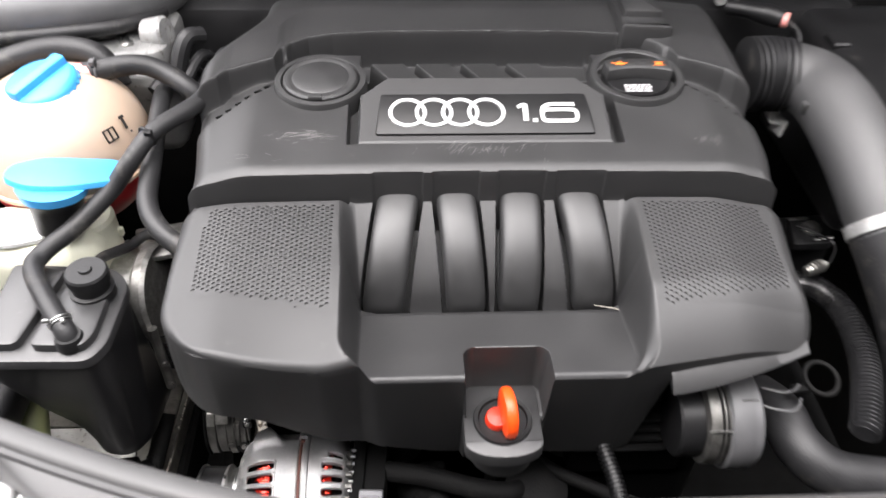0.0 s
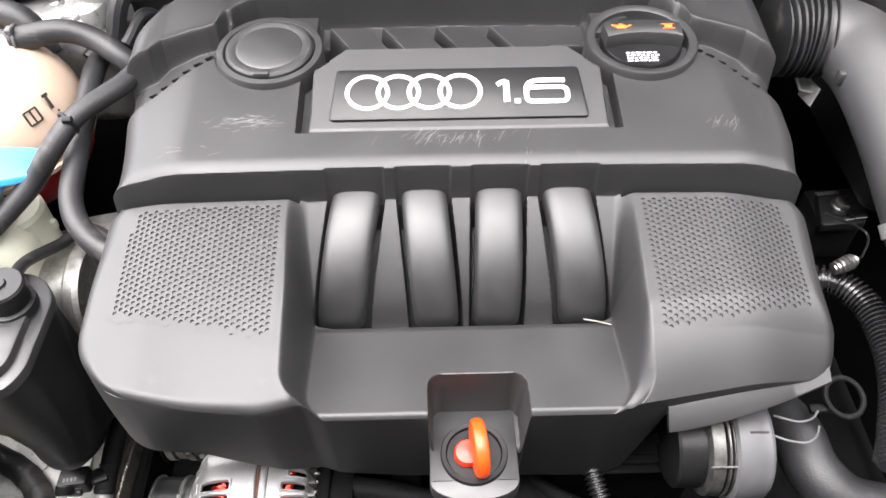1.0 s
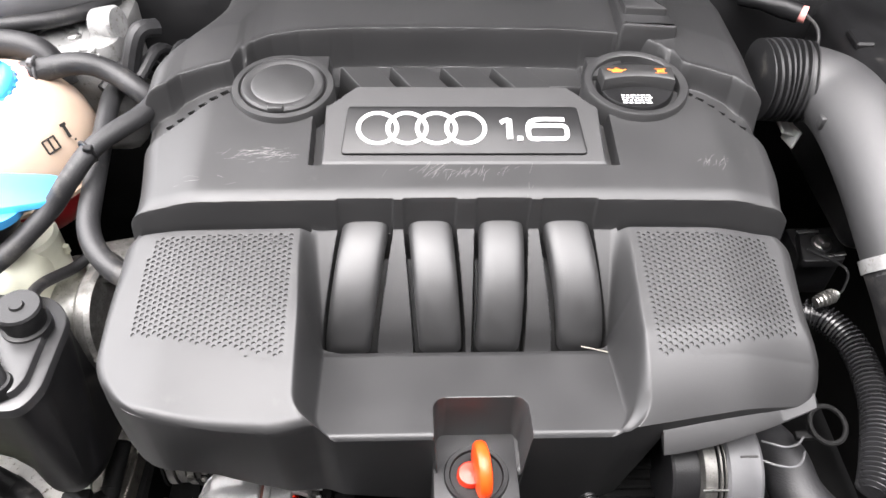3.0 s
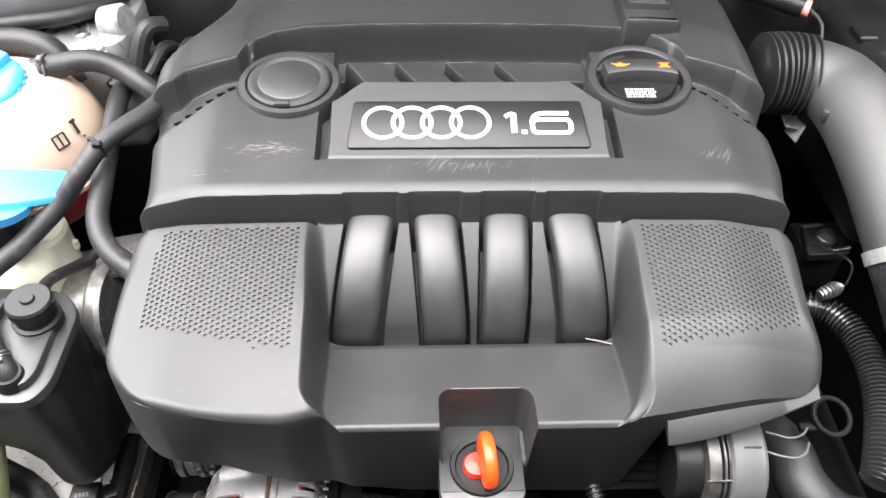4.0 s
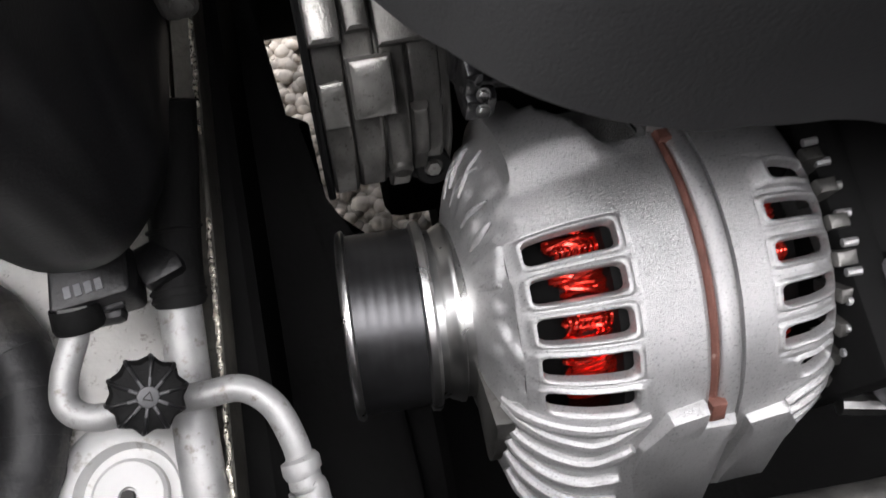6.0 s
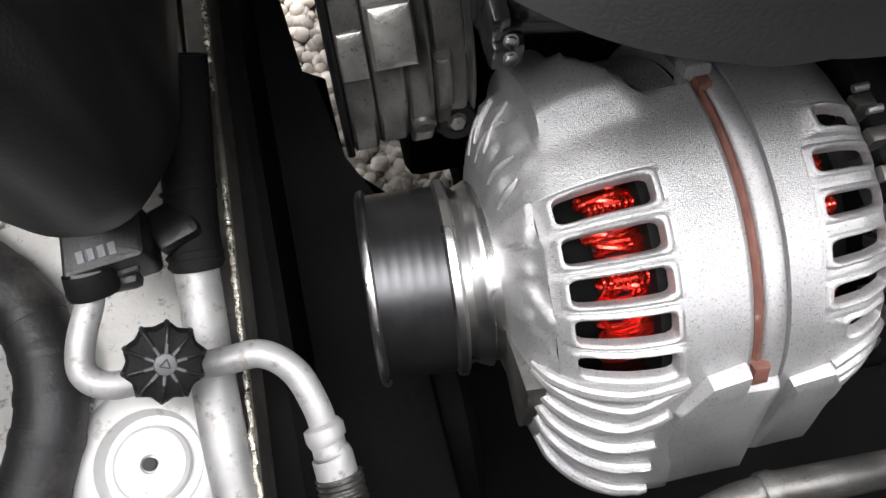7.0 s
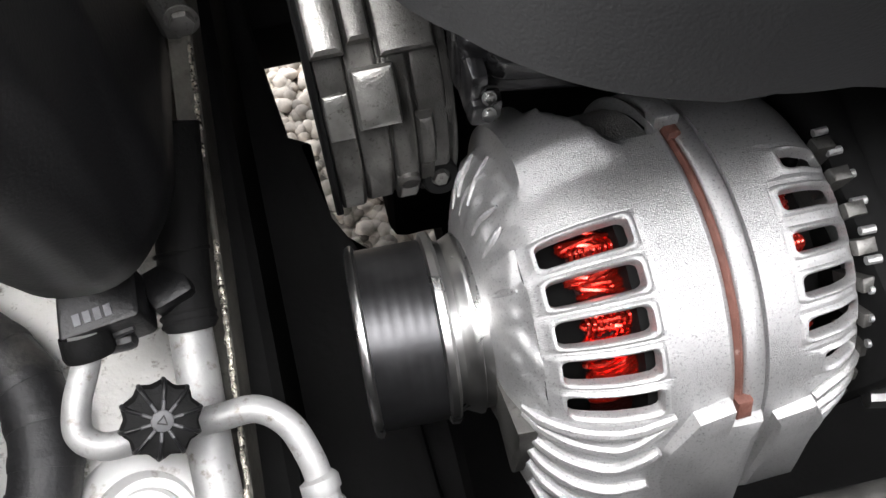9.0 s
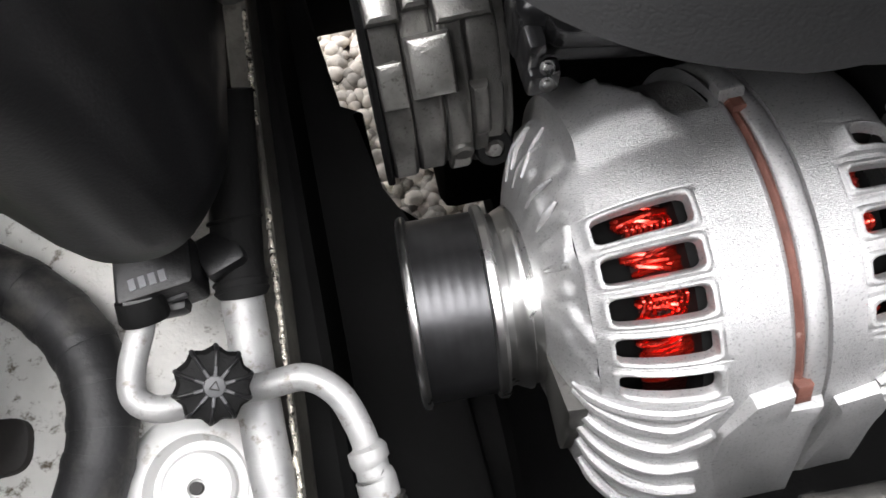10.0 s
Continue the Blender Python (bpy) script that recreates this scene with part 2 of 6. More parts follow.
def revolve(profile, origin, axis, n=48, start=0.0, sweep=360.0):
    """profile: (along, radius); start: degrees from the upright, towards the front for an axis along x."""
    ax = Vector(axis).normalized()
    u = Vector((0, 0, 1)) if abs(ax.z) < 0.9 else Vector((1, 0, 0))
    u = (u - ax * u.dot(ax)).normalized()
    w = ax.cross(u)
    full = sweep >= 360
    o = Vector(origin)
    cols = []
    for k in range(n if full else n + 1):
        a = radians(start + sweep * k / n)
        d = u * math.cos(a) + w * math.sin(a)
        cols.append([o + ax * s + d * r for s, r in profile])
    m = len(profile)
    V = [tuple(p) for c in cols for p in c]
    F = []
    for k in range(len(cols) if full else len(cols) - 1):
        a, b = k * m, ((k + 1) % len(cols)) * m
        for j in range(m - 1):
            F.append((a + j, a + j + 1, b + j + 1, b + j))
    return V, F


def torus(center, axis, R, r, n=48, k=12, sx=1.0):
    prof = [(r * math.sin(a), R + r * math.cos(a)) for a in (2 * math.pi * i / k for i in range(k + 1))]
    return revolve(prof, center, axis, n)


def rbox(c, s, bevel=0.003, seg=2, rot=None):
    bm = bmesh.new()
    bmesh.ops.create_cube(bm, size=1.0)
    bmesh.ops.scale(bm, vec=s, verts=bm.verts)
    bevel = min(bevel, min(s) * 0.45)
    bmesh.ops.bevel(bm, geom=bm.edges[:], offset=bevel, segments=seg, affect="EDGES", profile=0.5)
    bm.verts.index_update()
    m = Matrix.Translation(c) @ (rot if rot is not None else Matrix())
    V = [tuple(m @ v.co) for v in bm.verts]
    F = [tuple(v.index for v in f.verts) for f in bm.faces]
    bm.free()
    return V, F


def turn(rx=0, ry=0, rz=0):
    return pose(0, 0, 0, rx, ry, rz)


def plate(poly, z0, z1, bevel=0.002, m=None):
    """A flat piece with a bevelled upper edge from an outline in x, y."""
    n = len(poly)
    c = Vector((sum(p[0] for p in poly) / n, sum(p[1] for p in poly) / n))
    def inset(d):
        out = []
        for i in range(n):
            a, b, e = Vector(poly[i - 1]), Vector(poly[i]), Vector(poly[(i + 1) % n])
            t = ((e - b).normalized() + (b - a).normalized())
            t = t.normalized() if t.length > 1e-6 else (e - b).normalized()
            nn = Vector((-t.y, t.x))
            if nn.dot(c - b) < 0:
                nn = -nn
            out.append(b + nn * d)
        return out
    loops = [[(p[0], p[1], z0) for p in poly], [(p[0], p[1], z1 - bevel) for p in poly],
             [(p.x, p.y, z1 - bevel * 0.3) for p in inset(bevel * 0.3)], [(p.x, p.y, z1) for p in inset(bevel)]]
    area = sum(poly[i - 1][0] * poly[i][1] - poly[i][0] * poly[i - 1][1] for i in range(n))
    if area < 0:
        loops = [l[::-1] for l in loops]
    g = loft(loops)
    return moved(g, m) if m is not None else g


def rounded(pts, r, k=5):
    """An outline with rounded corners."""
    out = []
    n = len(pts)
    for i in range(n):
        a, b, c = Vector(pts[i - 1]), Vector(pts[i]), Vector(pts[(i + 1) % n])
        rr = min(r, (a - b).length * 0.45, (c - b).length * 0.45)
        p, q = b + (a - b).normalized() * rr, b + (c - b).normalized() * rr
        for j in range(k + 1):
            t = j / k
            out.append(tuple((1 - t) ** 2 * p + 2 * t * (1 - t) * b + t * t * q))
    return out


def hexbolt(c, axis, r, h):
    ax = Vector(axis).normalized()
    q = Vector((0, 0, 1)).rotation_difference(ax).to_matrix().to_4x4()
    hexa = [(r * math.cos(math.pi / 3 * i), r * math.sin(math.pi / 3 * i)) for i in range(6)]
    g = join(plate(hexa, 0, h, r * 0.15), revolve([(0, 0), (0, r * 1.35), (h * 0.25, r * 1.35), (h * 0.3, r)], (0, 0, 0), (0, 0, 1), 20))
    return moved(g, Matrix.Translation(c) @ q)


# ---- engine cover ----
CX = 0.052
RUNNERS = ((-0.0280, -0.0465, 0.0385), (0.0205, 0.0305, 0.0365), (0.0825, 0.0790, 0.0375), (0.1335, 0.1490, 0.0385))


def smooth(a, b, x):
    t = np.clip((x - a) / (b - a), 0, 1)
    return t * t * (3 - 2 * t)


def lerp(a, b, t):
    return a + (b - a) * t


def hole_zone(x, y, grow=0.0):
    """Inside of the two perforated fields."""
    u = np.abs(x - CX)
    front = 0.473 + 0.17 * np.maximum(0, u - 0.145) - grow
    left = 0.142 - grow
    right = 0.2545 - 0.03 * (y - 0.53) + grow
    return (u > left) & (u < right) & (y > front) & (y < 0.583 - 0.0035 * np.clip(u / 0.265, 0, 1) ** 2 + (0.0026 if grow > 0.004 else 0.0))


def lumps(x, y):
    out = np.zeros_like(x)
    for a, b in ((-0.056, -0.018), (-0.010, 0.029), (0.037, 0.076), (0.084, 0.122)):
        s = (0.750 - y) * 0.58
        out = np.maximum(out, smooth(a + s - 0.003, a + s + 0.003, x) * (1 - smooth(b + s - 0.003, b + s + 0.003, x)))
    return out * (1 - smooth(0.756, 0.760, y)) * smooth(0.690, 0.698, y)


RIM_U = [0.0, 0.10, 0.150, 0.175, 0.190, 0.199, 0.205, 0.212, 0.225, 0.249, 0.258, 0.30]
RIM_Y = [0.798, 0.796, 0.791, 0.783, 0.771, 0.758, 0.742, 0.738, 0.734, 0.724, 0.712, 0.690]


def pan_side(y):
    """Half width of the sunk middle: rounded in at the front lip."""
    k = np.clip((0.449 - y) / 0.0235, 0, 1)
    return 0.117 - 0.024 * (1 - np.sqrt(1 - 0.97 * k * k)) + 0.004 * smooth(0.50, 0.59, y)


def cover_height(x, y, fields=True):
    u = np.abs(x - CX)
    rise = np.where(x < CX, 0.085 * (np.minimum(y, 0.590) - 0.475) + 0.072 * 0.018 * np.log1p(np.exp((np.minimum(y, 0.590) - 0.475) / 0.018)), 0.018 * np.clip((y - 0.475) / 0.115, 0, 1))
    pad = 0.887 + rise - np.where(x < CX, 0.006 * smooth(0.225, 0.285, u), 0.010 * smooth(0.20, 0.27, u))
    pan = 0.8455 - 0.013 * np.clip((y - 0.43) / 0.09, 0, 1)
    k = np.clip((y - 0.528) / 0.064, 0, 1)
    bay = 0.832 + 0.067 * k ** 0.75
    pan = lerp(pan, bay, smooth(0.508, 0.516, y))
    pan = pan - 0.014 * np.exp(-((y - 0.5215) / 0.0045) ** 2) * (1 - smooth(0.104, 0.110, u))
    inner = pan_side(y)
    gap = np.zeros_like(x)
    for top, bottom, w in RUNNERS:
        t = np.clip((y - 0.519) / 0.088, 0, 1)
        mid = bottom + (top - bottom) * t
        over = np.maximum(0, 0.524 - y) * 1.6
        gap = np.maximum(gap, 1 - smooth(w / 2 + 0.0016, w / 2 + 0.0040, np.sqrt(np.maximum(0, np.abs(x - mid) - w / 4 * (over > 0)) ** 2 + over ** 2) + w / 4 * (over > 0)))
    pan = pan - 0.030 * gap * (1 - smooth(0.588, 0.594, y))
    low = lerp(pan, pad, smooth(inner, inner + 0.0165, u))
    if fields:
        low = low - np.where(hole_zone(x, y, 0.0020), 0.005, 0.0)
    ys = 0.5915 - 0.0035 * np.clip(u / 0.265, 0, 1) ** 2
    deck = 0.934 + 0.11 * (y - 0.60) - 0.010 * smooth(0.215, 0.268, u) - 0.0045 * (1 - np.clip((y - ys) / 0.014, 0, 1)) ** 2
    low = low - 0.012 * np.exp(-((y - ys + 0.0008) / 0.0011) ** 2) * smooth(0.127, 0.130, u) * (1 - smooth(0.262, 0.268, u))
    z = lerp(low, deck, smooth(0.0, 0.0025, y - ys))
    arch = gap * (1 - smooth(0.0010, 0.0035, y - ys)) * smooth(-0.004, 0.0, y - ys)
    z = lerp(z, np.minimum(z, 0.893), arch)
    # hump along the rear: a crisp arched rim
    yh = np.interp(u, RIM_U, RIM_Y)
    top = 0.961 + 0.09 * np.clip(y - yh, 0, 0.06) - 0.005 * smooth(0.20, 0.27, u) - 0.30 * np.clip(y - 0.845, 0, 1) ** 1.2
    # badge field, its two slots and the sunk strip with four ribs behind it
    edge = 0.1185 - np.clip((y - 0.684) * 1.25, 0, 0.03)
    field = (1 - smooth(edge - 0.0015, edge + 0.0015, u)) * smooth(0.6285, 0.6315, y) * (1 - smooth(0.7045, 0.7075, y))
    slot = smooth(0.1190, 0.1205, u) * (1 - smooth(0.1285, 0.130, u)) * smooth(0.628, 0.631, y) * (1 - smooth(0.695, 0.705, y))
    z = z - 0.016 * slot
    # lower ledge with vent slits outside the caps
    z = z - 0.010 * smooth(-0.0030, 0.0030, y - 0.7177 + 0.78 * (u - 0.206)) * smooth(0.195, 0.20, u)
    behind = (1 - smooth(0.186, 0.196, u)) * smooth(0.738, 0.748, y)
    z = lerp(z, np.minimum(z, 0.926), behind)
    sunk = (1 - smooth(0.1195, 0.1225, u)) * smooth(0.700, 0.7045, y)
    z = lerp(z, 0.906 + 0.016 * smooth(0.757, 0.762, y) + 0.0415 * lumps(x, y), sunk)
    z = lerp(z, 0.9415 + 0.31 * (y - 0.641), field)
    ym = np.interp(u + 0.0015, RIM_U, RIM_Y) - np.interp(u - 0.0015, RIM_U, RIM_Y)
    dist = (y - yh) / np.sqrt(1 + (ym / 0.003) ** 2)
    z = lerp(z, top, smooth(-0.0034, 0.0034, dist))
    z = z + 0.0007 * np.exp(-((dist - 0.004) / 0.0028) ** 2)
    for cx, cy in ((0.2125, 0.727), (-0.1065, 0.722)):
        d = np.hypot(x - cx, y - cy)
        z = lerp(z, np.minimum(z, 0.944), 1 - smooth(0.043, 0.047, d))
    # pocket of the dipstick
    pd = np.hypot(np.maximum(np.abs(x - 0.0593) - 0.0257, 0), np.maximum(y - 0.4535, 0)) - 0.0095
    pocket = 1 - smooth(-0.002, 0.002, pd)
    z = lerp(z, 0.789, pocket)
    return z


def front_line(x):
    """Where the front of the cover lies: the pads stand a little ahead of the sunk middle and sweep back at the corners."""
    u = np.abs(x - CX)
    return np.where(x < CX, 0.427 - 0.007 * smooth(0.112, 0.150, u) + 0.018 * np.clip((u - 0.175) / 0.09, 0, 1) ** 2, 0.427 + 0.16 * np.maximum(0, u - 0.112))


def front_fall(x, y):
    """Droop of the pad towards the front, and how far into the rounded front rim a place lies (0 to 1)."""
    u = np.abs(x - CX)
    b = front_line(x) - 0.427
    y0 = np.where(y < 0.567, (y - b * (1 + 0.427 / 0.14)) / (1 - b / 0.14), y)
    inner = pan_side(y0)
    pad = smooth(inner, inner + 0.0165, u)
    left = x < CX
    q = np.clip(1 - (y0 - 0.427) / np.where(left, lerp(0.005, 0.006, pad), lerp(0.005, 0.065, pad)), 0, 1)
    droop = 0.013 * pad * np.clip((0.520 - y0) / 0.093, 0, 1) ** 2 * (1 - smooth(0.13, 0.24, u))
    gentle = lerp(0.0035 * q * q, 0.034 * q ** 1.7, pad)
    return np.where(left, droop, gentle), np.where(left, q, 0.0), lerp(0.0035, 0.0045, pad)


def rounding(q):
    return (1 - np.sqrt(1 - 0.92 * q * q)) / (1 - math.sqrt(0.08))


def rim_drop(x, y):
    """How far the rounded front rim has fallen below the flat height."""
    droop, q, deep = front_fall(x, y)
    return droop + deep * rounding(q)


def cover_shell():
    nx = 800
    spans = ((0.427, 0.446, 26), (0.446, 0.456, 7), (0.456, 0.470, 16), (0.470, 0.504, 18), (0.504, 0.518, 20), (0.518, 0.570, 28), (0.570, 0.598, 60), (0.598, 0.626, 14),
             (0.626, 0.634, 12), (0.634, 0.694, 26), (0.694, 0.710, 22), (0.710, 0.735, 22), (0.735, 0.802, 104), (0.802, 0.870, 26))
    y0 = np.concatenate([np.linspace(a, b, k, endpoint=False) for a, b, k in spans] + [[0.870]])
    ny = len(y0)
    a = np.clip((y0 - 0.427) / 0.05, 0, 1)
    def rim_half(corner):
        h = 0.2775 - corner * (1 - np.sqrt(1 - (1 - a) ** 2))
        return h - 0.011 * smooth(0.575, 0.60, y0)

    s = np.linspace(-1, 1, nx)
    left, right = rim_half(0.045) + 0.002 + 0.009 * smooth(0.60, 0.70, y0) - 0.052 * smooth(0.735, 0.85, y0), rim_half(0.018) + 0.007 * smooth(0.59, 0.64, y0)
    half = np.where(s[None, :] < 0, left[:, None], right[:, None])
    X = CX + half * s[None, :]
    fade = 1 - np.clip((y0 - 0.427) / 0.14, 0, 1)
    Y = y0[:, None] + (front_line(X) - 0.427) * fade[:, None]
    Z = cover_height(X, Y)
    # rounded rims: deep along the front of the pads, small at the pan
    dside = half * (1 - np.abs(s))[None, :]
    ahead = (1 - smooth(0.50, 0.58, y0))[:, None]
    q = np.clip(1 - dside / np.where(X < CX, 0.016 - 0.008 * ahead, 0.016 + 0.004 * ahead), 0, 1)
    droop, qf, deep = front_fall(X, Y)
    both = np.clip(np.hypot(qf, q), 0, 1)
    share = qf ** 2 / np.maximum(1e-9, qf ** 2 + q ** 2)
    Z = Z - np.where(X < CX, droop + lerp(0.013 - 0.007 * ahead, deep, share) * rounding(both), (droop ** 3 + ((0.013 + 0.010 * ahead) * (1 - np.sqrt(1 - q * q * 0.6)) / (1 - math.sqrt(0.4))) ** 3) ** (1 / 3))
    V = [tuple(p) for p in np.stack([X, Y, Z], -1).reshape(-1, 3)]
    F = []
    for j in range(ny - 1):
        o = j * nx
        F += [(o + i, o + i + 1, o + nx + i + 1, o + nx + i) for i in range(nx - 1)]
    # skirt all round: undercut along the front, bulging at the sides
    rim = [(0, i) for i in range(nx)] + [(j, nx - 1) for j in range(1, ny)] + [(ny - 1, i) for i in range(nx - 2, -1, -1)] + [(j, 0) for j in range(ny - 2, 0, -1)]
    prev = [j * nx + i for j, i in rim]
    P0 = np.array([V[k] for k in prev])
    x, y, z = P0.T
    tx, ty = np.roll(x, -4) - np.roll(x, 4), np.roll(y, -4) - np.roll(y, 4)
    for k in range(3):
        tx, ty = (np.roll(tx, 3) + tx + np.roll(tx, -3)) / 3, (np.roll(ty, 3) + ty + np.roll(ty, -3)) / 3
    ln = np.maximum(1e-9, np.hypot(tx, ty))
    ox, oy = ty / ln, -tx / ln
    face = smooth(0.05, 0.55, -oy)
    zf = np.interp(x, [-0.24, -0.21, -0.19, -0.175, -0.16, -0.14, -0.12, -0.09, -0.05, 0.0, 0.175, 0.187, 0.196, 0.20, 0.35], [0.792, 0.796, 0.800, 0.800, 0.794, 0.782, 0.770, 0.752, 0.732, 0.720, 0.708, 0.715, 0.790, 0.828, 0.845])
    zs = np.interp(y, [0.465, 0.52, 0.56, 0.62, 0.66, 0.74, 0.87], [0.788, 0.786, 0.798, 0.845, 0.870, 0.885, 0.90])
    zs = np.where(x > CX, np.maximum(zs, 0.842), zs)
    zb = np.minimum(lerp(zs, zf, face), z - 0.004)
    side = (1 - face) * (1 - smooth(0.56, 0.62, y))
    under = 0.12 * (1 - 0.9 * smooth(0.195, 0.240, np.abs(x - CX)) * (x < CX))
    rows = 12
    for r in range(1, rows + 1):
        t = r / rows
        d = (0.001 * math.sin(math.pi * t) - under * (z - zb) * t) * face + 0.006 * np.sin(t * math.pi * 0.7) * side * smooth(0.46, 0.50, y)
        o = len(V)
        V += [tuple(p) for p in np.stack([x + ox * d, y + oy * d, z + (zb - z) * t], -1)]
        n = len(prev)
        F += [(prev[k], o + k, o + (k + 1) % n, prev[(k + 1) % n]) for k in range(n)]
        prev = list(range(o, o + n))
    return V, F


def hole_sheet(side):
    """One perforated field: hexagonal cells, each with a real round hole."""
    V, F, key = [], [], {}
    pitch = 0.00475
    R = pitch / math.sqrt(3)
    def vert(x, y, dz):
        k = (round(x * 2e5), round(y * 2e5), round(dz * 1e5))
        if k not in key:
            key[k] = len(V)
            V.append((x, y, 0.0003 + dz))
        return key[k]
    cells = np.array([[CX + side * (0.1425 + c * R * 1.5), 0.462 + r * pitch + (pitch / 2 if c % 2 else 0)] for r in range(-4, 34) for c in range(-4, 34)])
    near, open_ = hole_zone(cells[:, 0], cells[:, 1], 0.0052), hole_zone(cells[:, 0], cells[:, 1], 0.0)
    index = -1
    for r in range(-4, 34):
        for c in range(-4, 34):
            u = 0.1425 + c * R * 1.5
            x = CX + side * u
            y = 0.462 + r * pitch + (pitch / 2 if c % 2 else 0)
            index += 1
            if not near[index]:
                continue
            outer = []
            for q in range(6):
                a0, a1 = math.pi / 3 * q, math.pi / 3 * (q + 1)
                p0 = (x + R * math.cos(a0), y + R * math.sin(a0))
                p1 = (x + R * math.cos(a1), y + R * math.sin(a1))
                outer += [vert(*p0, 0), vert((p0[0] + p1[0]) / 2, (p0[1] + p1[1]) / 2, 0)]
            if not open_[index]:
                F.append(tuple(outer))
                continue
            h = 0.0016
            ring, deep = [], []
            for q in range(12):
                a = math.pi / 6 * q
                ring.append(vert(x + h * math.cos(a), y + h * math.sin(a), -0.0001))
                deep.append(vert(x + h * 0.8 * math.cos(a), y + h * 0.8 * math.sin(a), -0.0013))
            for q in range(12):
                k = (q + 1) % 12
                F.append((outer[q], outer[k], ring[k], ring[q]))
                F.append((ring[q], ring[k], deep[k], deep[q]))
            F.append(tuple(deep))
    A = np.array(V)
    A[:, 2] += cover_height(A[:, 0], A[:, 1], False) - rim_drop(A[:, 0], A[:, 1])
    return [tuple(p) for p in A], F


def runner(top, bottom, width):
    loops = []
    for k in range(33):
        a = math.pi / 2 * k / 32 * 1.06 - 0.05
        cy, cz = 0.6115 - 0.092 * math.cos(a), 0.826 + 0.082 * math.sin(a)
        ny, nz = -math.cos(a) * 0.9, math.sin(a)
        l = math.hypot(ny, nz)
        ny, nz = ny / l, nz / l
        t = k / 32
        cx = bottom + (top - bottom) * (t ** 1.2)
        loop = []
        for q in range(28):
            f = 2 * math.pi * q / 28
            c, s = math.cos(f), math.sin(f)
            ex = math.copysign(abs(c) ** 0.62, c) * width / 2
            ez = math.copysign(abs(s) ** 0.55, s) * 0.013 - 0.013
            loop.append((cx + ex, cy + ny * ez, cz + nz * ez))
        loops.append(loop)
    return loft(loops)


cover = thing("engine_cover", (CX, 0.60, 0.706), "black moulded plastic engine cover with perforated pads, resting on the engine", "engine cover")
part("shell", cover_shell(), "cover", cover, "scuffed black grained plastic shell", sharp=28)
for side in (-1, 1):
    part("perforated_panel", hole_sheet(side), "cover", cover, "panel of small round holes", sharp=40)
for top, bottom, w in RUNNERS:
    part("intake_runner", runner(top, bottom, w), "cover_smooth", cover, "smooth black curved intake runner")

# badge plate with rings and number, tilted with the deck
BT = Matrix.Translation((CX, 0.6605, float(cover_height(np.array([CX]), np.array([0.6605]))[0]))) @ turn(17.2)
badge = part("badge_plate", plate(rounded([(-0.1035, -0.0245), (0.1035, -0.0245), (0.0985, 0.0235), (-0.0985, 0.0235)], 0.004), -0.003, 0.0028, 0.001, BT), "badge", cover, "smooth black badge plate")
for i in range(4):
    c = BT @ Vector((-0.0730 + 0.0248 * i, 0.0005, 0.0032))
    g = torus((0, 0, 0), (0, 0, 1), 0.0164, 0.0020, 48, 8)
    part("emblem_ring", moved(g, Matrix.Translation(c) @ turn(17.2) @ Matrix.Diagonal((0.99, 0.94, 0.7, 1))), "chrome", badge, "silver ring")


def lettering(text, size, m, depth=0.0006, sx=1.0, bold=0.0):
    cu = bpy.data.curves.new("letters", "FONT")
    cu.body, cu.size, cu.extrude, cu.align_x, cu.align_y, cu.offset = text, size, depth, "CENTER", "CENTER", bold
    ob = bpy.data.objects.new("letters", cu)
    scene.collection.objects.link(ob)
    dg = bpy.context.evaluated_depsgraph_get()
    me = ob.evaluated_get(dg).to_mesh()
    mm = m @ Matrix.Diagonal((sx, 1, 1, 1))
    g = ([tuple(mm @ v.co) for v in me.vertices], [tuple(p.vertices) for p in me.polygons])
    bpy.data.objects.remove(ob)
    bpy.data.curves.remove(cu)
    return g


def stroke(pts, w, closed=False):
    """A flat raised stroke on the badge plate."""
    g = tube([(x, y, 0.0) for x, y in pts], w, 10, 6)
    return moved(g, BT @ Matrix.Translation((0, 0, 0.0034)) @ Matrix.Diagonal((1, 1, 0.4, 1)))


bowl = rounded([(0.0545, -0.0105), (0.0875, -0.0105), (0.0875, 0.0030), (0.0545, 0.0030)], 0.0055, 4)
part("figure_one", join(stroke([(0.0385, -0.0108), (0.0385, 0.0), (0.0385, 0.0095)], 0.0027), stroke([(0.0385, 0.0093), (0.0350, 0.0085), (0.0312, 0.0060)], 0.0020)), "chrome", badge, "silver figure 1")
part("point", rbox(tuple(BT @ Vector((0.0470, -0.0102, 0.0036))), (0.0048, 0.0045, 0.0016), 0.0004, 1, turn(17.2)), "chrome", badge, "silver point")
part("figure_six", join(stroke(bowl + bowl[:2], 0.0021), stroke([(0.0860, 0.0095), (0.0740, 0.0097), (0.0640, 0.0096), (0.0575, 0.0075), (0.0547, 0.0035), (0.0543, -0.0030)], 0.0021)), "chrome", badge, "silver figure 6")

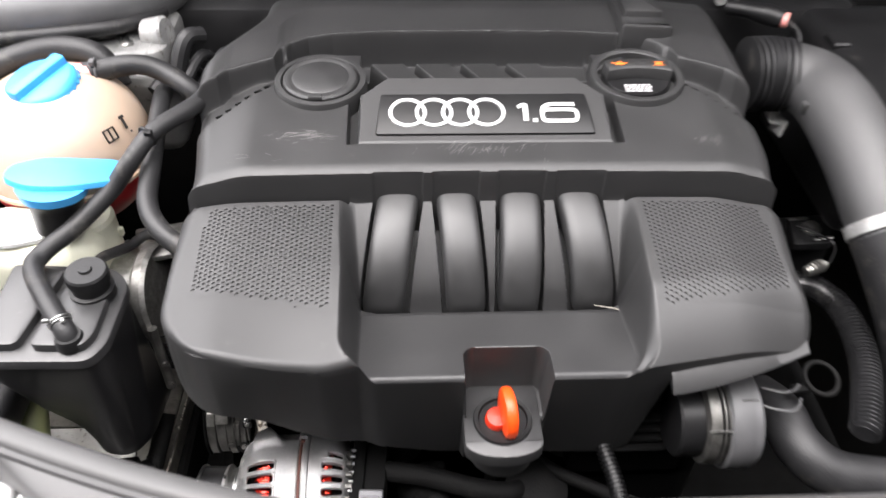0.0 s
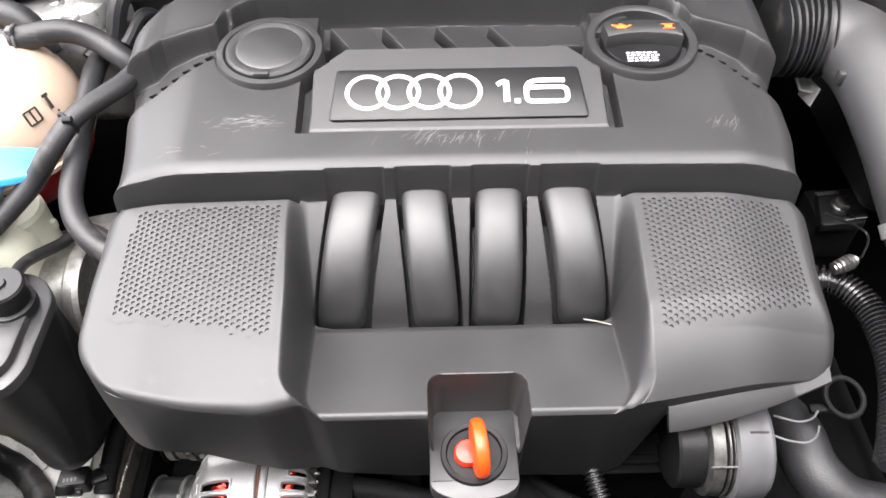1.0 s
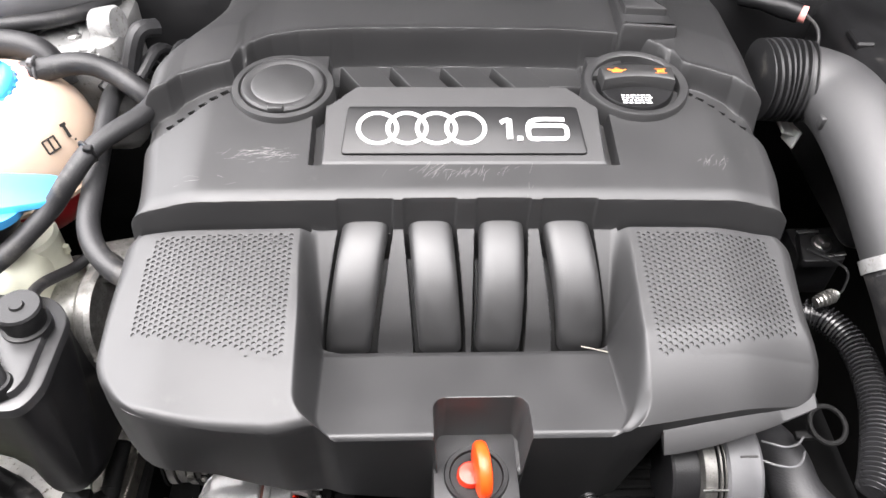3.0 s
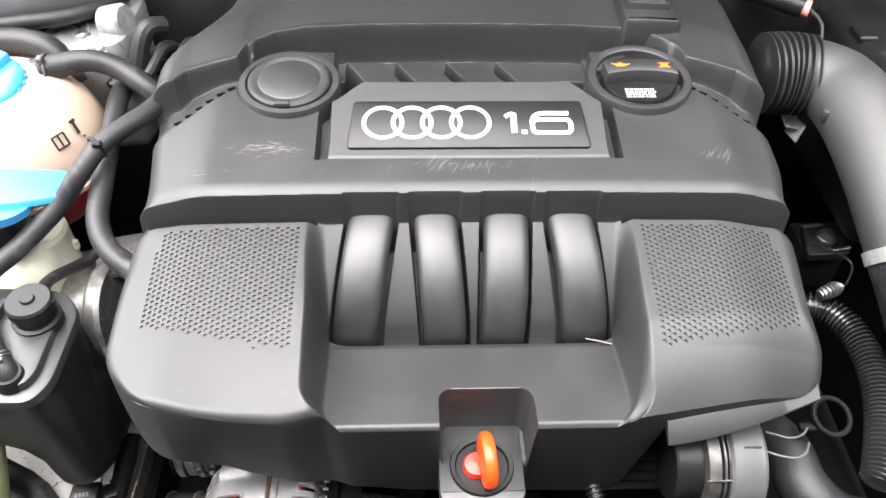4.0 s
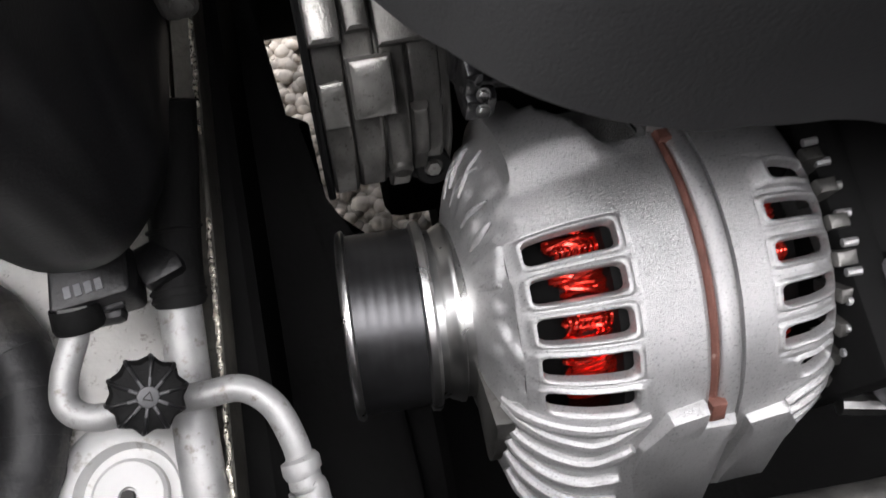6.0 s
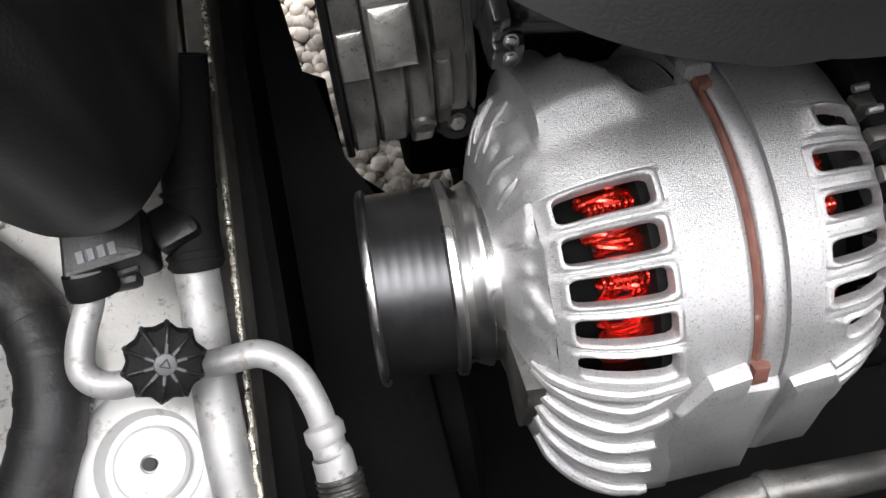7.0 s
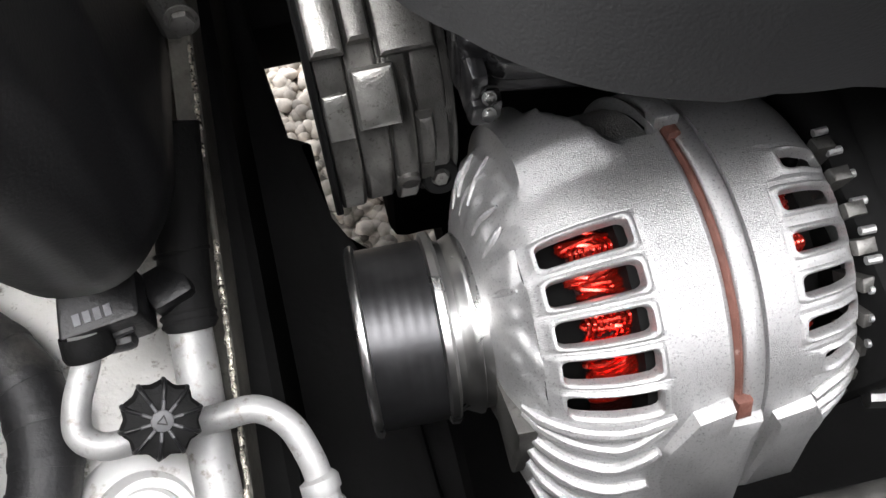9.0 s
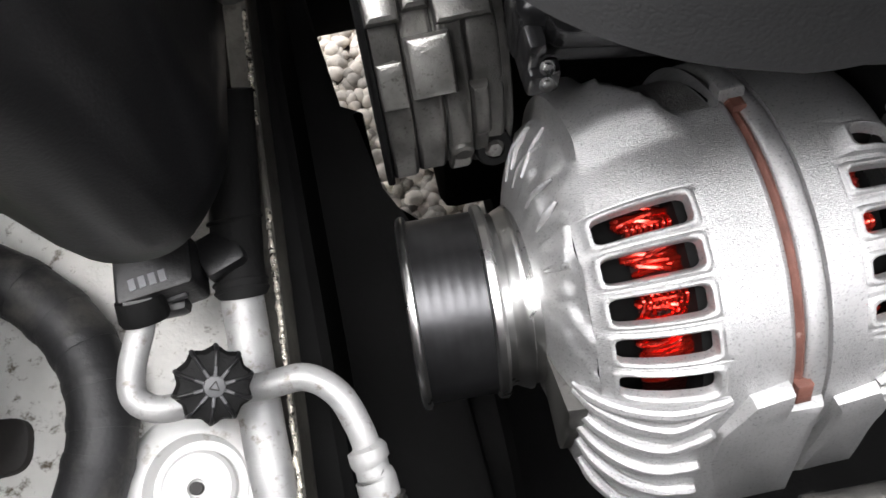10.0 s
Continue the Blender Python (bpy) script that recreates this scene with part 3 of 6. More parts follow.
# blank cap
BC = (-0.1065, 0.722, 0.9465)
blank = part("blank_cap", join(
    revolve([(-0.034, 0.0455), (0.002, 0.0455), (0.0042, 0.0445), (0.0045, 0.0395), (0.003, 0.0385), (0.000, 0.0382), (0.000, 0.034)], BC, (0, -0.05, 1), 56),
    revolve([(0.0, 0.0372), (0.0050, 0.0368), (0.0068, 0.0352), (0.0072, 0.0330), (0.0066, 0.0305), (0.0060, 0.0280), (0.0072, 0.0255), (0.0072, 0.0)], BC, (0, -0.05, 1), 56),
    rbox((BC[0] - 0.003, BC[1] - 0.0345, BC[2] + 0.004), (0.014, 0.007, 0.006), 0.0015)), "cover_smooth", cover, "round black blank cap in a raised collar")
part("cap_shelf", rbox((-0.086, 0.7545, 0.932), (0.036, 0.034, 0.034), 0.0015), "cover", cover)
part("collar", revolve([(-0.034, 0.0480), (0.003, 0.0480), (0.0050, 0.0468), (0.0055, 0.0430), (0.004, 0.0400), (-0.004, 0.039), (-0.012, 0.0385), (-0.012, 0.0)], (0.2125, 0.727, 0.9475), (0, -0.05, 1), 60), "cover_smooth", cover, "raised black collar round the filler")
part("cap_shelf", rbox((0.190, 0.7565, 0.932), (0.034, 0.032, 0.034), 0.0015), "cover", cover)
part("rear_tab", plate(rounded([(0.206, 0.784), (0.260, 0.780), (0.252, 0.86), (0.206, 0.86)], 0.004), 0.945, 0.9765, 0.005), "cover", cover)
part("rear_tab", plate(rounded([(0.211, 0.803), (0.252, 0.800), (0.248, 0.87), (0.211, 0.87)], 0.003), 0.95, 0.9840, 0.003), "cover", cover)
# near-black bars laid on the ledge paint the shade inside its vent slits
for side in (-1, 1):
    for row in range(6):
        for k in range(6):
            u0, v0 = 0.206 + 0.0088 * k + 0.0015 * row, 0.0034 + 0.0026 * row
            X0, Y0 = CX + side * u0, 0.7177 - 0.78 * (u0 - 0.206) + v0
            part("vent_slit_shade", rbox((X0, Y0, float(cover_height(np.array([X0]), np.array([Y0]))[0]) + 0.0002), (0.0078, 0.0012, 0.0014), 0.0003, 1, turn(0, 0, -side * 38)), "dark", cover)
# flange along the front of the right pad
def flange():
    loops = []
    for k in range(25):
        t = k / 24
        x = 0.1967 + 0.1238 * t
        yb, zb = 0.4325 + 0.028 * t ** 1.4, 0.8405 + 0.0085 * t
        yf, zf = 0.4185 + 0.030 * t ** 1.5, 0.8285 + 0.0134 * t ** 1.2
        loops.append([(x, yb + 0.012, zb + 0.003), (x, yb + 0.002, zb + 0.0008), (x, yb - 0.001, zb - 0.0012), (x, yf + 0.0006, zf + 0.0012), (x, yf, zf), (x, yf + 0.0010, zf - 0.0014), (x, yf + 0.003, zf - 0.0012), (x, yb + 0.012, zb - 0.004)])
    return loft(loops)


part("flange", flange(), "cover", cover, "thick turned-down lip")
# lip that carries the dipstick, in front of the pocket
def tongue():
    pts = [(0.0225, 0.462), (0.0225, 0.403)]
    for k in range(13):
        a = math.pi + math.pi * k / 12
        pts.append((0.0561 + 0.0336 * math.cos(a), 0.403 + 0.0155 * math.sin(a)))
    pts += [(0.0897, 0.403), (0.0897, 0.462)]
    return plate(pts, 0.776, 0.7905, 0.002)


part("dipstick_collar", join(tongue(), revolve([(-0.03, 0.030), (-0.003, 0.031), (0, 0.031)], (0.058, 0.426, 0.776), (0, 0, 1), 40)), "cover_smooth", cover, "rounded lip under the dipstick handle")
# pale scuffs on the deck
random.seed(4)
def scuffs(cx, cy, w, h, count, lean):
    V, F = [], []
    for k in range(count):
        x, y = cx + random.gauss(0, w / 2), cy + random.gauss(0, h / 2)
        l, a = random.uniform(0.0012, 0.006), lean + random.gauss(0, 0.3)
        d = Vector((math.cos(a), math.sin(a))) * l
        t = Vector((-d.y, d.x)).normalized() * random.uniform(0.00005, 0.00017)
        o = len(V)
        for p in ((-d - t), (d - t), (d + t), (-d + t)):
            X, Y = x + p.x, y + p.y
            V.append((X, Y, float(cover_height(np.array([X]), np.array([Y]))[0]) + 0.0004))
        F.append((o, o + 1, o + 2, o + 3))
    return V, F


tagged(part("scuff_marks", join(scuffs(-0.115, 0.640, 0.035, 0.008, 60, 0.25), scuffs(0.045, 0.621, 0.05, 0.005, 60, 0.9), scuffs(0.262, 0.632, 0.012, 0.006, 22, 0.8),
                         scuffs(-0.175, 0.610, 0.05, 0.010, 6, 0.0), scuffs(0.10, 0.60, 0.08, 0.004, 3, 1.5)), "scuff", cover, "pale scratches", smooth=False), "pale scratches in the plastic", kind="stuff")

# oil filler cap
oil = thing("oil_filler_cap", (0.2125, 0.727, 0.943), "black plastic oil filler cap with orange symbols, screwed into the cover", "oil cap")
OC = Matrix.Translation((0.2125, 0.727, 0.9455)) @ turn(3)
cap = part("cap_body", moved(join(revolve([(-0.010, 0.035), (0.001, 0.035), (0.004, 0.033), (0.004, 0.0)], (0, 0, 0), (0, 0, 1), 48)), OC), "black", oil)
def grip_outline():
    pts = []
    for k in range(11):
        t = -1 + k / 5
        pts.append((0.0335 * t, 0.0105 + 0.004 * (1 - t * t)))
    for k in range(11):
        t = 1 - k / 5
        pts.append((0.0325 * t, -0.0095 + 0.0055 * (1 - t * t)))
    return pts


part("grip", moved(plate(grip_outline(), 0.002, 0.0165, 0.003), OC), "cover_smooth", oil, "raised finger grip")
def drip_symbol():
    b = [rbox((0, 0, 0), (0.009, 0.0042, 0.0004), 0.0001, 1), rbox((-0.006, 0.0014, 0), (0.005, 0.0014, 0.0004), 0.0001, 1, turn(0, 0, -25)),
         rbox((0.0065, 0.0010, 0), (0.005, 0.0013, 0.0004), 0.0001, 1, turn(0, 0, 30)), rbox((0, 0.0034, 0), (0.0035, 0.0013, 0.0004), 0.0001, 1)]
    return join(*b)


part("oil_symbol", moved(drip_symbol(), OC @ Matrix.Translation((-0.019, 0.0028, 0.0168))), "symbol", oil, "orange oil can symbol", smooth=False)
book = join(rbox((-0.0030, 0, 0), (0.0006, 0.006, 0.0004), 0.0001, 1), rbox((0.0030, 0, 0), (0.0006, 0.006, 0.0004), 0.0001, 1), rbox((0, 0.003, 0), (0.0110, 0.0007, 0.0004), 0.0001, 1),
            rbox((0, -0.003, 0), (0.0110, 0.0007, 0.0004), 0.0001, 1), rbox((0, 0, 0), (0.0008, 0.006, 0.0004), 0.0001, 1), rbox((0, 0, 0), (0.006, 0.0035, 0.0003), 0.0001, 1))
part("manual_symbol", moved(book, OC @ Matrix.Translation((0.021, 0.0028, 0.0168))), "symbol", oil, "orange booklet symbol", smooth=False)
random.seed(7)
bars = []
for row in range(4):
    x = -0.016
    while x < 0.010:
        w = random.uniform(0.002, 0.006)
        bars.append(rbox((x + w / 2, -0.0165 - row * 0.0034, 0.0043), (w, 0.0016, 0.0004), 0.0001, 1))
        x += w + 0.0012
part("print_bars", moved(join(*bars), OC), "label", oil, "small white printed lines", smooth=False)

# dipstick
dip = thing("dipstick", (0.058, 0.426, 0.770), "orange plastic dipstick handle standing in a black seat", "dipstick")
DS = Matrix.Translation((0.0565, 0.424, 0.7885))
part("seat", moved(revolve([(-0.02, 0.0255), (0.0045, 0.0255), (0.0055, 0.0248), (0.0053, 0.0215), (0.003, 0.0205), (0.003, 0.0)], (0, 0, 0), (0, 0, 1), 44), DS), "black", dip, "round black rubber seat")
part("neck", moved(revolve([(-0.006, 0.0105), (0.008, 0.0105), (0.011, 0.009), (0.012, 0.0)], (-0.005, 0, 0), (0, -0.15, 1), 28), DS), "neck", dip, "deep red neck")
part("handle", moved(join(revolve([(-0.0058, 0.0), (-0.0058, 0.0165), (-0.0045, 0.0205), (-0.002, 0.0222), (0.002, 0.0222), (0.0045, 0.0205), (0.0058, 0.0165), (0.0058, 0.0)], (0.0035, -0.002, 0.0165), (1, 0.10, 0.0), 40)), DS), "orange", dip, "round orange finger disc")
part("tip_tube", tube([(0.058, 0.43, 0.77), (0.058, 0.47, 0.60), (0.058, 0.52, 0.45)], 0.006), "dark", dip)
# a dry straw caught at the foot of the last runner
solo("dry_straw", tube([(0.147, 0.5150, 0.8365), (0.158, 0.5120, 0.8368), (0.168, 0.5085, 0.8372)], 0.0006, 6, 5), "straw", "thin pale dry straw lying on the engine cover", "straw")
# ---- alternator: its axis lies along x ----
AY, AZ, AR = 0.458, 0.617, 0.067
alt = thing("alternator", (-0.14, AY, AZ - 0.075), "cast aluminium alternator with red copper windings behind its slots", "alternator")
AO = (0, AY, AZ)
XS = ((-0.249, -0.2375), (-0.244, -0.2340), (-0.2275, -0.2115), (-0.2235, -0.2065), (-0.2155, -0.1985), (-0.2125, -0.1955), (-0.1965, -0.1885), (-0.1935, -0.1860), (-0.1635, -0.1575), (-0.1445, -0.1375), (-0.1365, -0.1290), (-0.1115, -0.1110), (-0.0825, -0.0825), (-0.04, -0.04))


def apart(name, geo, mat, parent, label="", **kw):
    """A part of the alternator, set at its true distances along the shaft, which is turned a little in plan."""
    A = np.array([tuple(p) for p in geo[0]])
    A[:, 0] = np.interp(A[:, 0], [p[0] for p in XS], [p[1] for p in XS]) + 0.055 * (A[:, 1] - AY)
    A[:, 1] -= 0.055 * (A[:, 0] + 0.15)
    return part(name, ([tuple(p) for p in A], geo[1]), mat, parent, label, **kw)



def on_case(x, phi, r):
    a = radians(phi)
    return (x, AY - r * math.sin(a), AZ + r * math.cos(a))


SLOT, FIRST = 11.2, 3.3            # pitch of the slots, and the first one's middle, in degrees
FRONT_X = [-0.1975, -0.1955, -0.1930, -0.1900, -0.1865, -0.1830, -0.1800, -0.1750, -0.1690, -0.1620, -0.1550, -0.1330]
FRONT_R = [0.0240, 0.0380, 0.0455, 0.0510, 0.0552, 0.0582, 0.0602, 0.0628, 0.0650, 0.0664, 0.0670, 0.0670]
REAR_X = [-0.1290, -0.1080, -0.0980, -0.0900, -0.0860, -0.0835, -0.0820]
REAR_R = [0.0670, 0.0666, 0.0650, 0.0610, 0.0560, 0.0480, 0.0380]


def front_r(x):
    return float(np.interp(x, FRONT_X, FRONT_R))


def rear_r(x):
    return float(np.interp(x, REAR_X, REAR_R))


def skin(profile, xs, phis, offset=None):
    """A curved case over a grid of shaft positions and angles."""
    V = [on_case(x, p, profile(x) + (offset(x, p) if offset else 0.0)) for p in phis for x in xs]
    n = len(xs)
    F = [(j * n + i, j * n + i + 1, (j + 1) * n + i + 1, (j + 1) * n + i) for j in range(len(phis) - 1) for i in range(n - 1)]
    return V, F


def step(a, b, v):
    t = min(1.0, max(0.0, (v - a) / (b - a)))
    return t * t * (3 - 2 * t)


def slot_cell(profile, x0, x1, mid, pitch, sx0, sx1, open_, lip=0.0008, depth=0.0035):
    """A piece of the curved case with one rounded slot through it and a raised lip round that."""
    n = 14
    rx, rp = 0.0026, 1.7
    def loop(ax0, ax1, half, r, rounding):
        pts = []
        corners = ((ax0, mid - half), (ax1, mid - half), (ax1, mid + half), (ax0, mid + half))
        for k in range(4):
            (xa, pa), (xb, pb) = corners[k], corners[(k + 1) % 4]
            for j in range(n):
                t = j / n
                x, p = xa + (xb - xa) * t, pa + (pb - pa) * t
                if rounding:
                    cx, cp = min(max(x, ax0 + rx), ax1 - rx), min(max(p, mid - half + rp), mid + half - rp)
                    dx, dp = (x - cx) / rx, (p - cp) / rp
                    l = math.hypot(dx, dp)
                    if l > 1:
                        x, p = cx + dx / l * rx, cp + dp / l * rp
                pts.append(on_case(x, p, profile(x) + r))
        return pts
    h = open_ / 2
    L = [loop(x0, x1, pitch / 2, 0.0, False), loop(sx0 - 0.0024, sx1 + 0.0024, h + 1.7, -0.0002, True), loop(sx0 - 0.0017, sx1 + 0.0017, h + 1.25, lip * 0.7, True),
         loop(sx0 - 0.0010, sx1 + 0.0010, h + 0.75, lip, True), loop(sx0 - 0.0003, sx1 + 0.0003, h + 0.3, lip * 0.6, True), loop(sx0, sx1, h, -0.0010, True),
         loop(sx0 + 0.0002, sx1 - 0.0002, h - 0.2, -depth, True)]
    return loft(L, caps=(False, False))


def slab(poly, r0, r1, flat, bevel=0.0022, sub=6):
    """A block on the case from an outline in shaft position and angle, with a flat top that faces the angle given."""
    pts = []
    for k in range(len(poly)):
        (xa, pa), (xb, pb) = poly[k], poly[(k + 1) % len(poly)]
        pts += [(xa + (xb - xa) * j / sub, pa + (pb - pa) * j / sub) for j in range(sub)]
    cx, cp = sum(p[0] for p in pts) / len(pts), sum(p[1] for p in pts) / len(pts)
    def ring(d, r, level):
        out = []
        for x, p in pts:
            lx, lp = x - cx, radians(p - cp) * r1
            l = max(1e-6, math.hypot(lx, lp))
            x2, p2 = cx + lx * (1 - d / l), cp + math.degrees(lp * (1 - d / l) / r1)
            out.append(on_case(x2, p2, (r / math.cos(radians(p2 - flat))) if level else r))
        return out
    return loft([ring(0, r0, False), ring(0, r1 - bevel, True), ring(bevel * 0.3, r1 - bevel * 0.3, True), ring(bevel, r1, True)])


def front_relief(x, p):
    """Ear, sunk web beside it, and the rough folds of the pulley side."""
    ear = step(-0.1812, -0.1800, x) * (1 - step(-0.1690, -0.1660, x - 0.0007 * max(0.0, p + 45))) * (1 - step(-24, -15, p))
    brim = -42 + 19 * step(-0.1660, -0.1440, x)
    sunk = (1 - step(brim - 2.5, brim, p)) * step(-0.1680, -0.1650, x)
    d = 0.0062 * ear - 0.0045 * sunk + 0.0012 * step(brim - 1, brim + 1, p) * (1 - step(brim + 1, brim + 6, p)) * step(-0.1680, -0.1650, x)
    rough = (1 - step(-0.1855, -0.1825, x)) * step(-0.1965, -0.1945, x)
    return d + rough * 0.0030 * noise.noise(Vector((x * 260, p * 0.14, 1.7))) + rough * 0.0016 * noise.noise(Vector((x * 420, p * 0.35, 7.1)))


F0, NF = FIRST - SLOT / 2, 5
F1 = F0 + SLOT * NF
SX0, SX1 = -0.1868, -0.1515
fx_all = [-0.1975, -0.1965, -0.1955, -0.1942, -0.1930, -0.1918, -0.1905, -0.1892, -0.1880, -0.1868, -0.1850, -0.1825, -0.1812, -0.1800, -0.1770, -0.1735, -0.1700, -0.1660, -0.1625,
          -0.1605, -0.1590, -0.1575, -0.1550, -0.1515, -0.1470, -0.1420, -0.1380, -0.1345]
left_x, mid_x, right_x = [x for x in fx_all if x <= SX0], [x for x in fx_all if SX0 <= x <= SX1], [x for x in fx_all if x >= SX1]
around = [F1 + (360 - (F1 - F0)) * k / 150 for k in range(151)]
arc = [F0 + (F1 - F0) * k / 30 for k in range(31)]
wrapped = lambda x, p: front_relief(x, p - 360 if p > 180 else p)
rim = [(-0.1345, 0.0670), (-0.1332, 0.0666), (-0.1326, 0.0655), (-0.1326, 0.0560)]
case = part("front_housing", join(
    revolve([(-0.1975, 0.012), (-0.1975, 0.0240)], AO, (1, 0, 0), 96),
    skin(front_r, left_x, arc, wrapped), skin(front_r, fx_all, around, wrapped), skin(front_r, right_x, arc),
    revolve(rim, AO, (1, 0, 0), 96)), "alu", alt, "pale cast aluminium front housing with vent slots", sharp=50)
for i in range(NF):
    part("vent_slot", slot_cell(front_r, SX0, SX1, FIRST + SLOT * i, SLOT, -0.1820, -0.1556, 7.0), "alu", case, "lipped vent slot", sharp=50)
# cast folds and small lugs of the pulley-side face
random.seed(31)
for p, x0, x1, dp in ((-64, -0.1950, -0.1850, 7), (-55, -0.1935, -0.1835, -5), (-46, -0.1950, -0.1860, 9), (-37, -0.1930, -0.1830, -7), (-24, -0.1945, -0.1870, 4), (-9, -0.1940, -0.1880, -3), (8, -0.1945, -0.1890, 2)):
    pts = [on_case(x0 + (x1 - x0) * j / 4, p + dp * j / 4, front_r(x0 + (x1 - x0) * j / 4) + 0.0004) for j in range(5)]
    part("web", tube(pts, [0.0006, 0.0011, 0.0013, 0.0010, 0.0005], 8, 3), "alu", case)
# sunk web: shade of the bracket above is put into its darker grey
part("shaded_web", skin(front_r, [-0.1655, -0.1630, -0.1600, -0.1570, -0.1540, -0.1500, -0.1460, -0.1420, -0.1380, -0.1350], [-78 + 3.0 * k for k in range(19)], lambda x, p: -0.0042 + 0.0006 * noise.noise(Vector((x * 300, p * 0.2, 3.0))) - 0.004 * step(-42 + 19 * step(-0.1660, -0.1440, x) - 3.0, -42 + 19 * step(-0.1660, -0.1440, x) - 1.5, p)), "alu_web_shade", case, "speckled sunk web with shade painted into its grey")
part("foot", slab([(-0.1970, 58), (-0.1900, 60), (-0.1890, 100), (-0.1970, 100)], 0.030, 0.0520, 78, 0.003), "alu_dirty", case, "grimy lower foot")
def flat_r(x, p):
    """The case below the slots, where it runs on straight into the foot."""
    return front_r(x) / math.cos(radians(min(38.0, max(0.0, p - 60))))


# ribs that follow the dome below the slots and sweep up into the boss
for k, (p, lift, end) in enumerate(((56.5, 2.0, -0.1520), (63.5, 9.0, -0.1525), (72.0, 7.0, -0.1570), (81.0, 4.0, -0.1600), (89.0, 2.0, -0.1600), (97.0, 0.0, -0.1600))):
    pts = []
    for j in range(13):
        t = j / 12
        x = -0.1925 + (end + 0.1925) * t
        pts.append(on_case(x, p - (1.0 if k == 0 else 5.0) * (1 - t) ** 3 - lift * max(0.0, (t - 0.55) / 0.45) ** 1.6, flat_r(x, p) + 0.0002 + 0.0008 * math.sin(math.pi * min(1, t * 1.25)) ** 0.5))
    part("rib", tube(pts, [0.0014] + [0.0023] * 11 + [0.0016], 10, 3), "alu", case)
part("rib_base", skin(front_r, [-0.1945 + 0.0030 * k for k in range(15)], [55 + 4 * k for k in range(14)], lambda x, p: flat_r(x, p) - front_r(x)), "alu", case)
part("mounting_boss", slab([(-0.1560, 72), (-0.1550, 66), (-0.1465, 54.5), (-0.1350, 52.5), (-0.1350, 59.5), (-0.1232, 61), (-0.1226, 104), (-0.1560, 104)], 0.058, 0.0712, 68, 0.0045), "alu", case, "heavy lower mounting boss")
part("clamp_lug", slab([(-0.1342, -31), (-0.1262, -31), (-0.1262, -25.5), (-0.1342, -25.5)], 0.062, 0.0705, -28, 0.0012), "alu", case)
part("stator_band", revolve([(-0.1330, AR - 0.004), (-0.1324, AR - 0.0016), (-0.1312, AR - 0.0004), (-0.1302, AR - 0.0008), (-0.1296, AR - 0.004)], AO, (1, 0, 0), 90, -28, 84), "stator", alt, "reddish rusty lamination showing between the housings")
part("stator_end", slab([(-0.1332, 53.5), (-0.1282, 53.5), (-0.1282, 59.5), (-0.1332, 59.5)], 0.062, 0.0695, 56, 0.0008), "stator", alt)
part("stator_tab", slab([(-0.1322, -24), (-0.1282, -24), (-0.1282, -20.5), (-0.1322, -20.5)], 0.062, 0.0686, -22, 0.0006), "stator", alt)
# rear housing: a plain ring, a thin dark joint, then the slotted end
R0, NR = -11.8, 6
R1 = R0 + SLOT * NR
RX0, RX1 = -0.1125, -0.0872
rx_all = [-0.1222, -0.1180, -0.1125, -0.1060, -0.1000, -0.0950, -0.0900, -0.0872, -0.0850, -0.0835, -0.0820]
round_r = [R1 + (360 - (R1 - R0)) * k / 110 for k in range(111)]
rcase = part("rear_housing", join(
    revolve([(-0.1298, AR - 0.012), (-0.1298, AR - 0.001), (-0.1288, AR), (-0.1240, AR), (-0.1232, AR - 0.0006), (-0.1229, AR - 0.0030), (-0.1225, AR - 0.0030), (-0.1222, AR - 0.0002)], AO, (1, 0, 0), 96),
    skin(rear_r, rx_all, round_r), skin(rear_r, [x for x in rx_all if x <= RX0], [R0 + (R1 - R0) * k / 30 for k in range(31)]), skin(rear_r, [x for x in rx_all if x >= RX1], [R0 + (R1 - R0) * k / 30 for k in range(31)]),
    revolve([(-0.0820, 0.0380), (-0.0820, 0.0)], AO, (1, 0, 0), 64)), "alu", alt, "cast aluminium rear housing with vent slots", sharp=50)
for i in range(NR):
    m = R0 + SLOT * (i + 0.5)
    part("vent_slot", slot_cell(rear_r, RX0, RX1, m, SLOT, -0.1094 if 0 < i < 5 else -0.1035, -0.0893, 5.4, lip=0.0008), "alu", rcase, "lipped vent slot", sharp=50)
part("mounting_boss", slab([(-0.1192, 63), (-0.1060, 61), (-0.0985, 72), (-0.0985, 104), (-0.1192, 104)], 0.058, 0.0702, 72, 0.0045), "alu", rcase)
for k in range(5):
    p = 57.5 + k * 7.0
    pts = [on_case(x, p + dp, rear_r(x) + 0.0012) for x, dp in ((-0.1060, 3.0), (-0.1010, 0.6), (-0.0940, -0.5), (-0.0880, -0.5), (-0.0850, 0.0))]
    part("rib", tube(pts, 0.0016, 10, 4), "alu", rcase)
for k in range(9):
    p = R0 + SLOT * k - 0.6
    part("post", slab([(-0.0868, p - 1.5), (-0.0802, p - 1.5), (-0.0802, p + 3.0), (-0.0868, p + 3.0)], 0.046, 0.0605, p, 0.0008, 2), "alu_dirty", rcase)
# core coloured near-black to give the slots their inner shade
part("rotor", join(revolve([(-0.190, 0.0), (-0.190, 0.036), (-0.180, 0.042), (-0.100, 0.044), (-0.088, 0.040), (-0.088, 0.0)], AO, (1, 0, 0), 48),
                   revolve([(-0.158, 0.045), (-0.158, 0.0615), (-0.113, 0.0615), (-0.113, 0.045)], AO, (1, 0, 0), 64)), "dark", alt, "rotor and stator core, slot shade in their near-black")
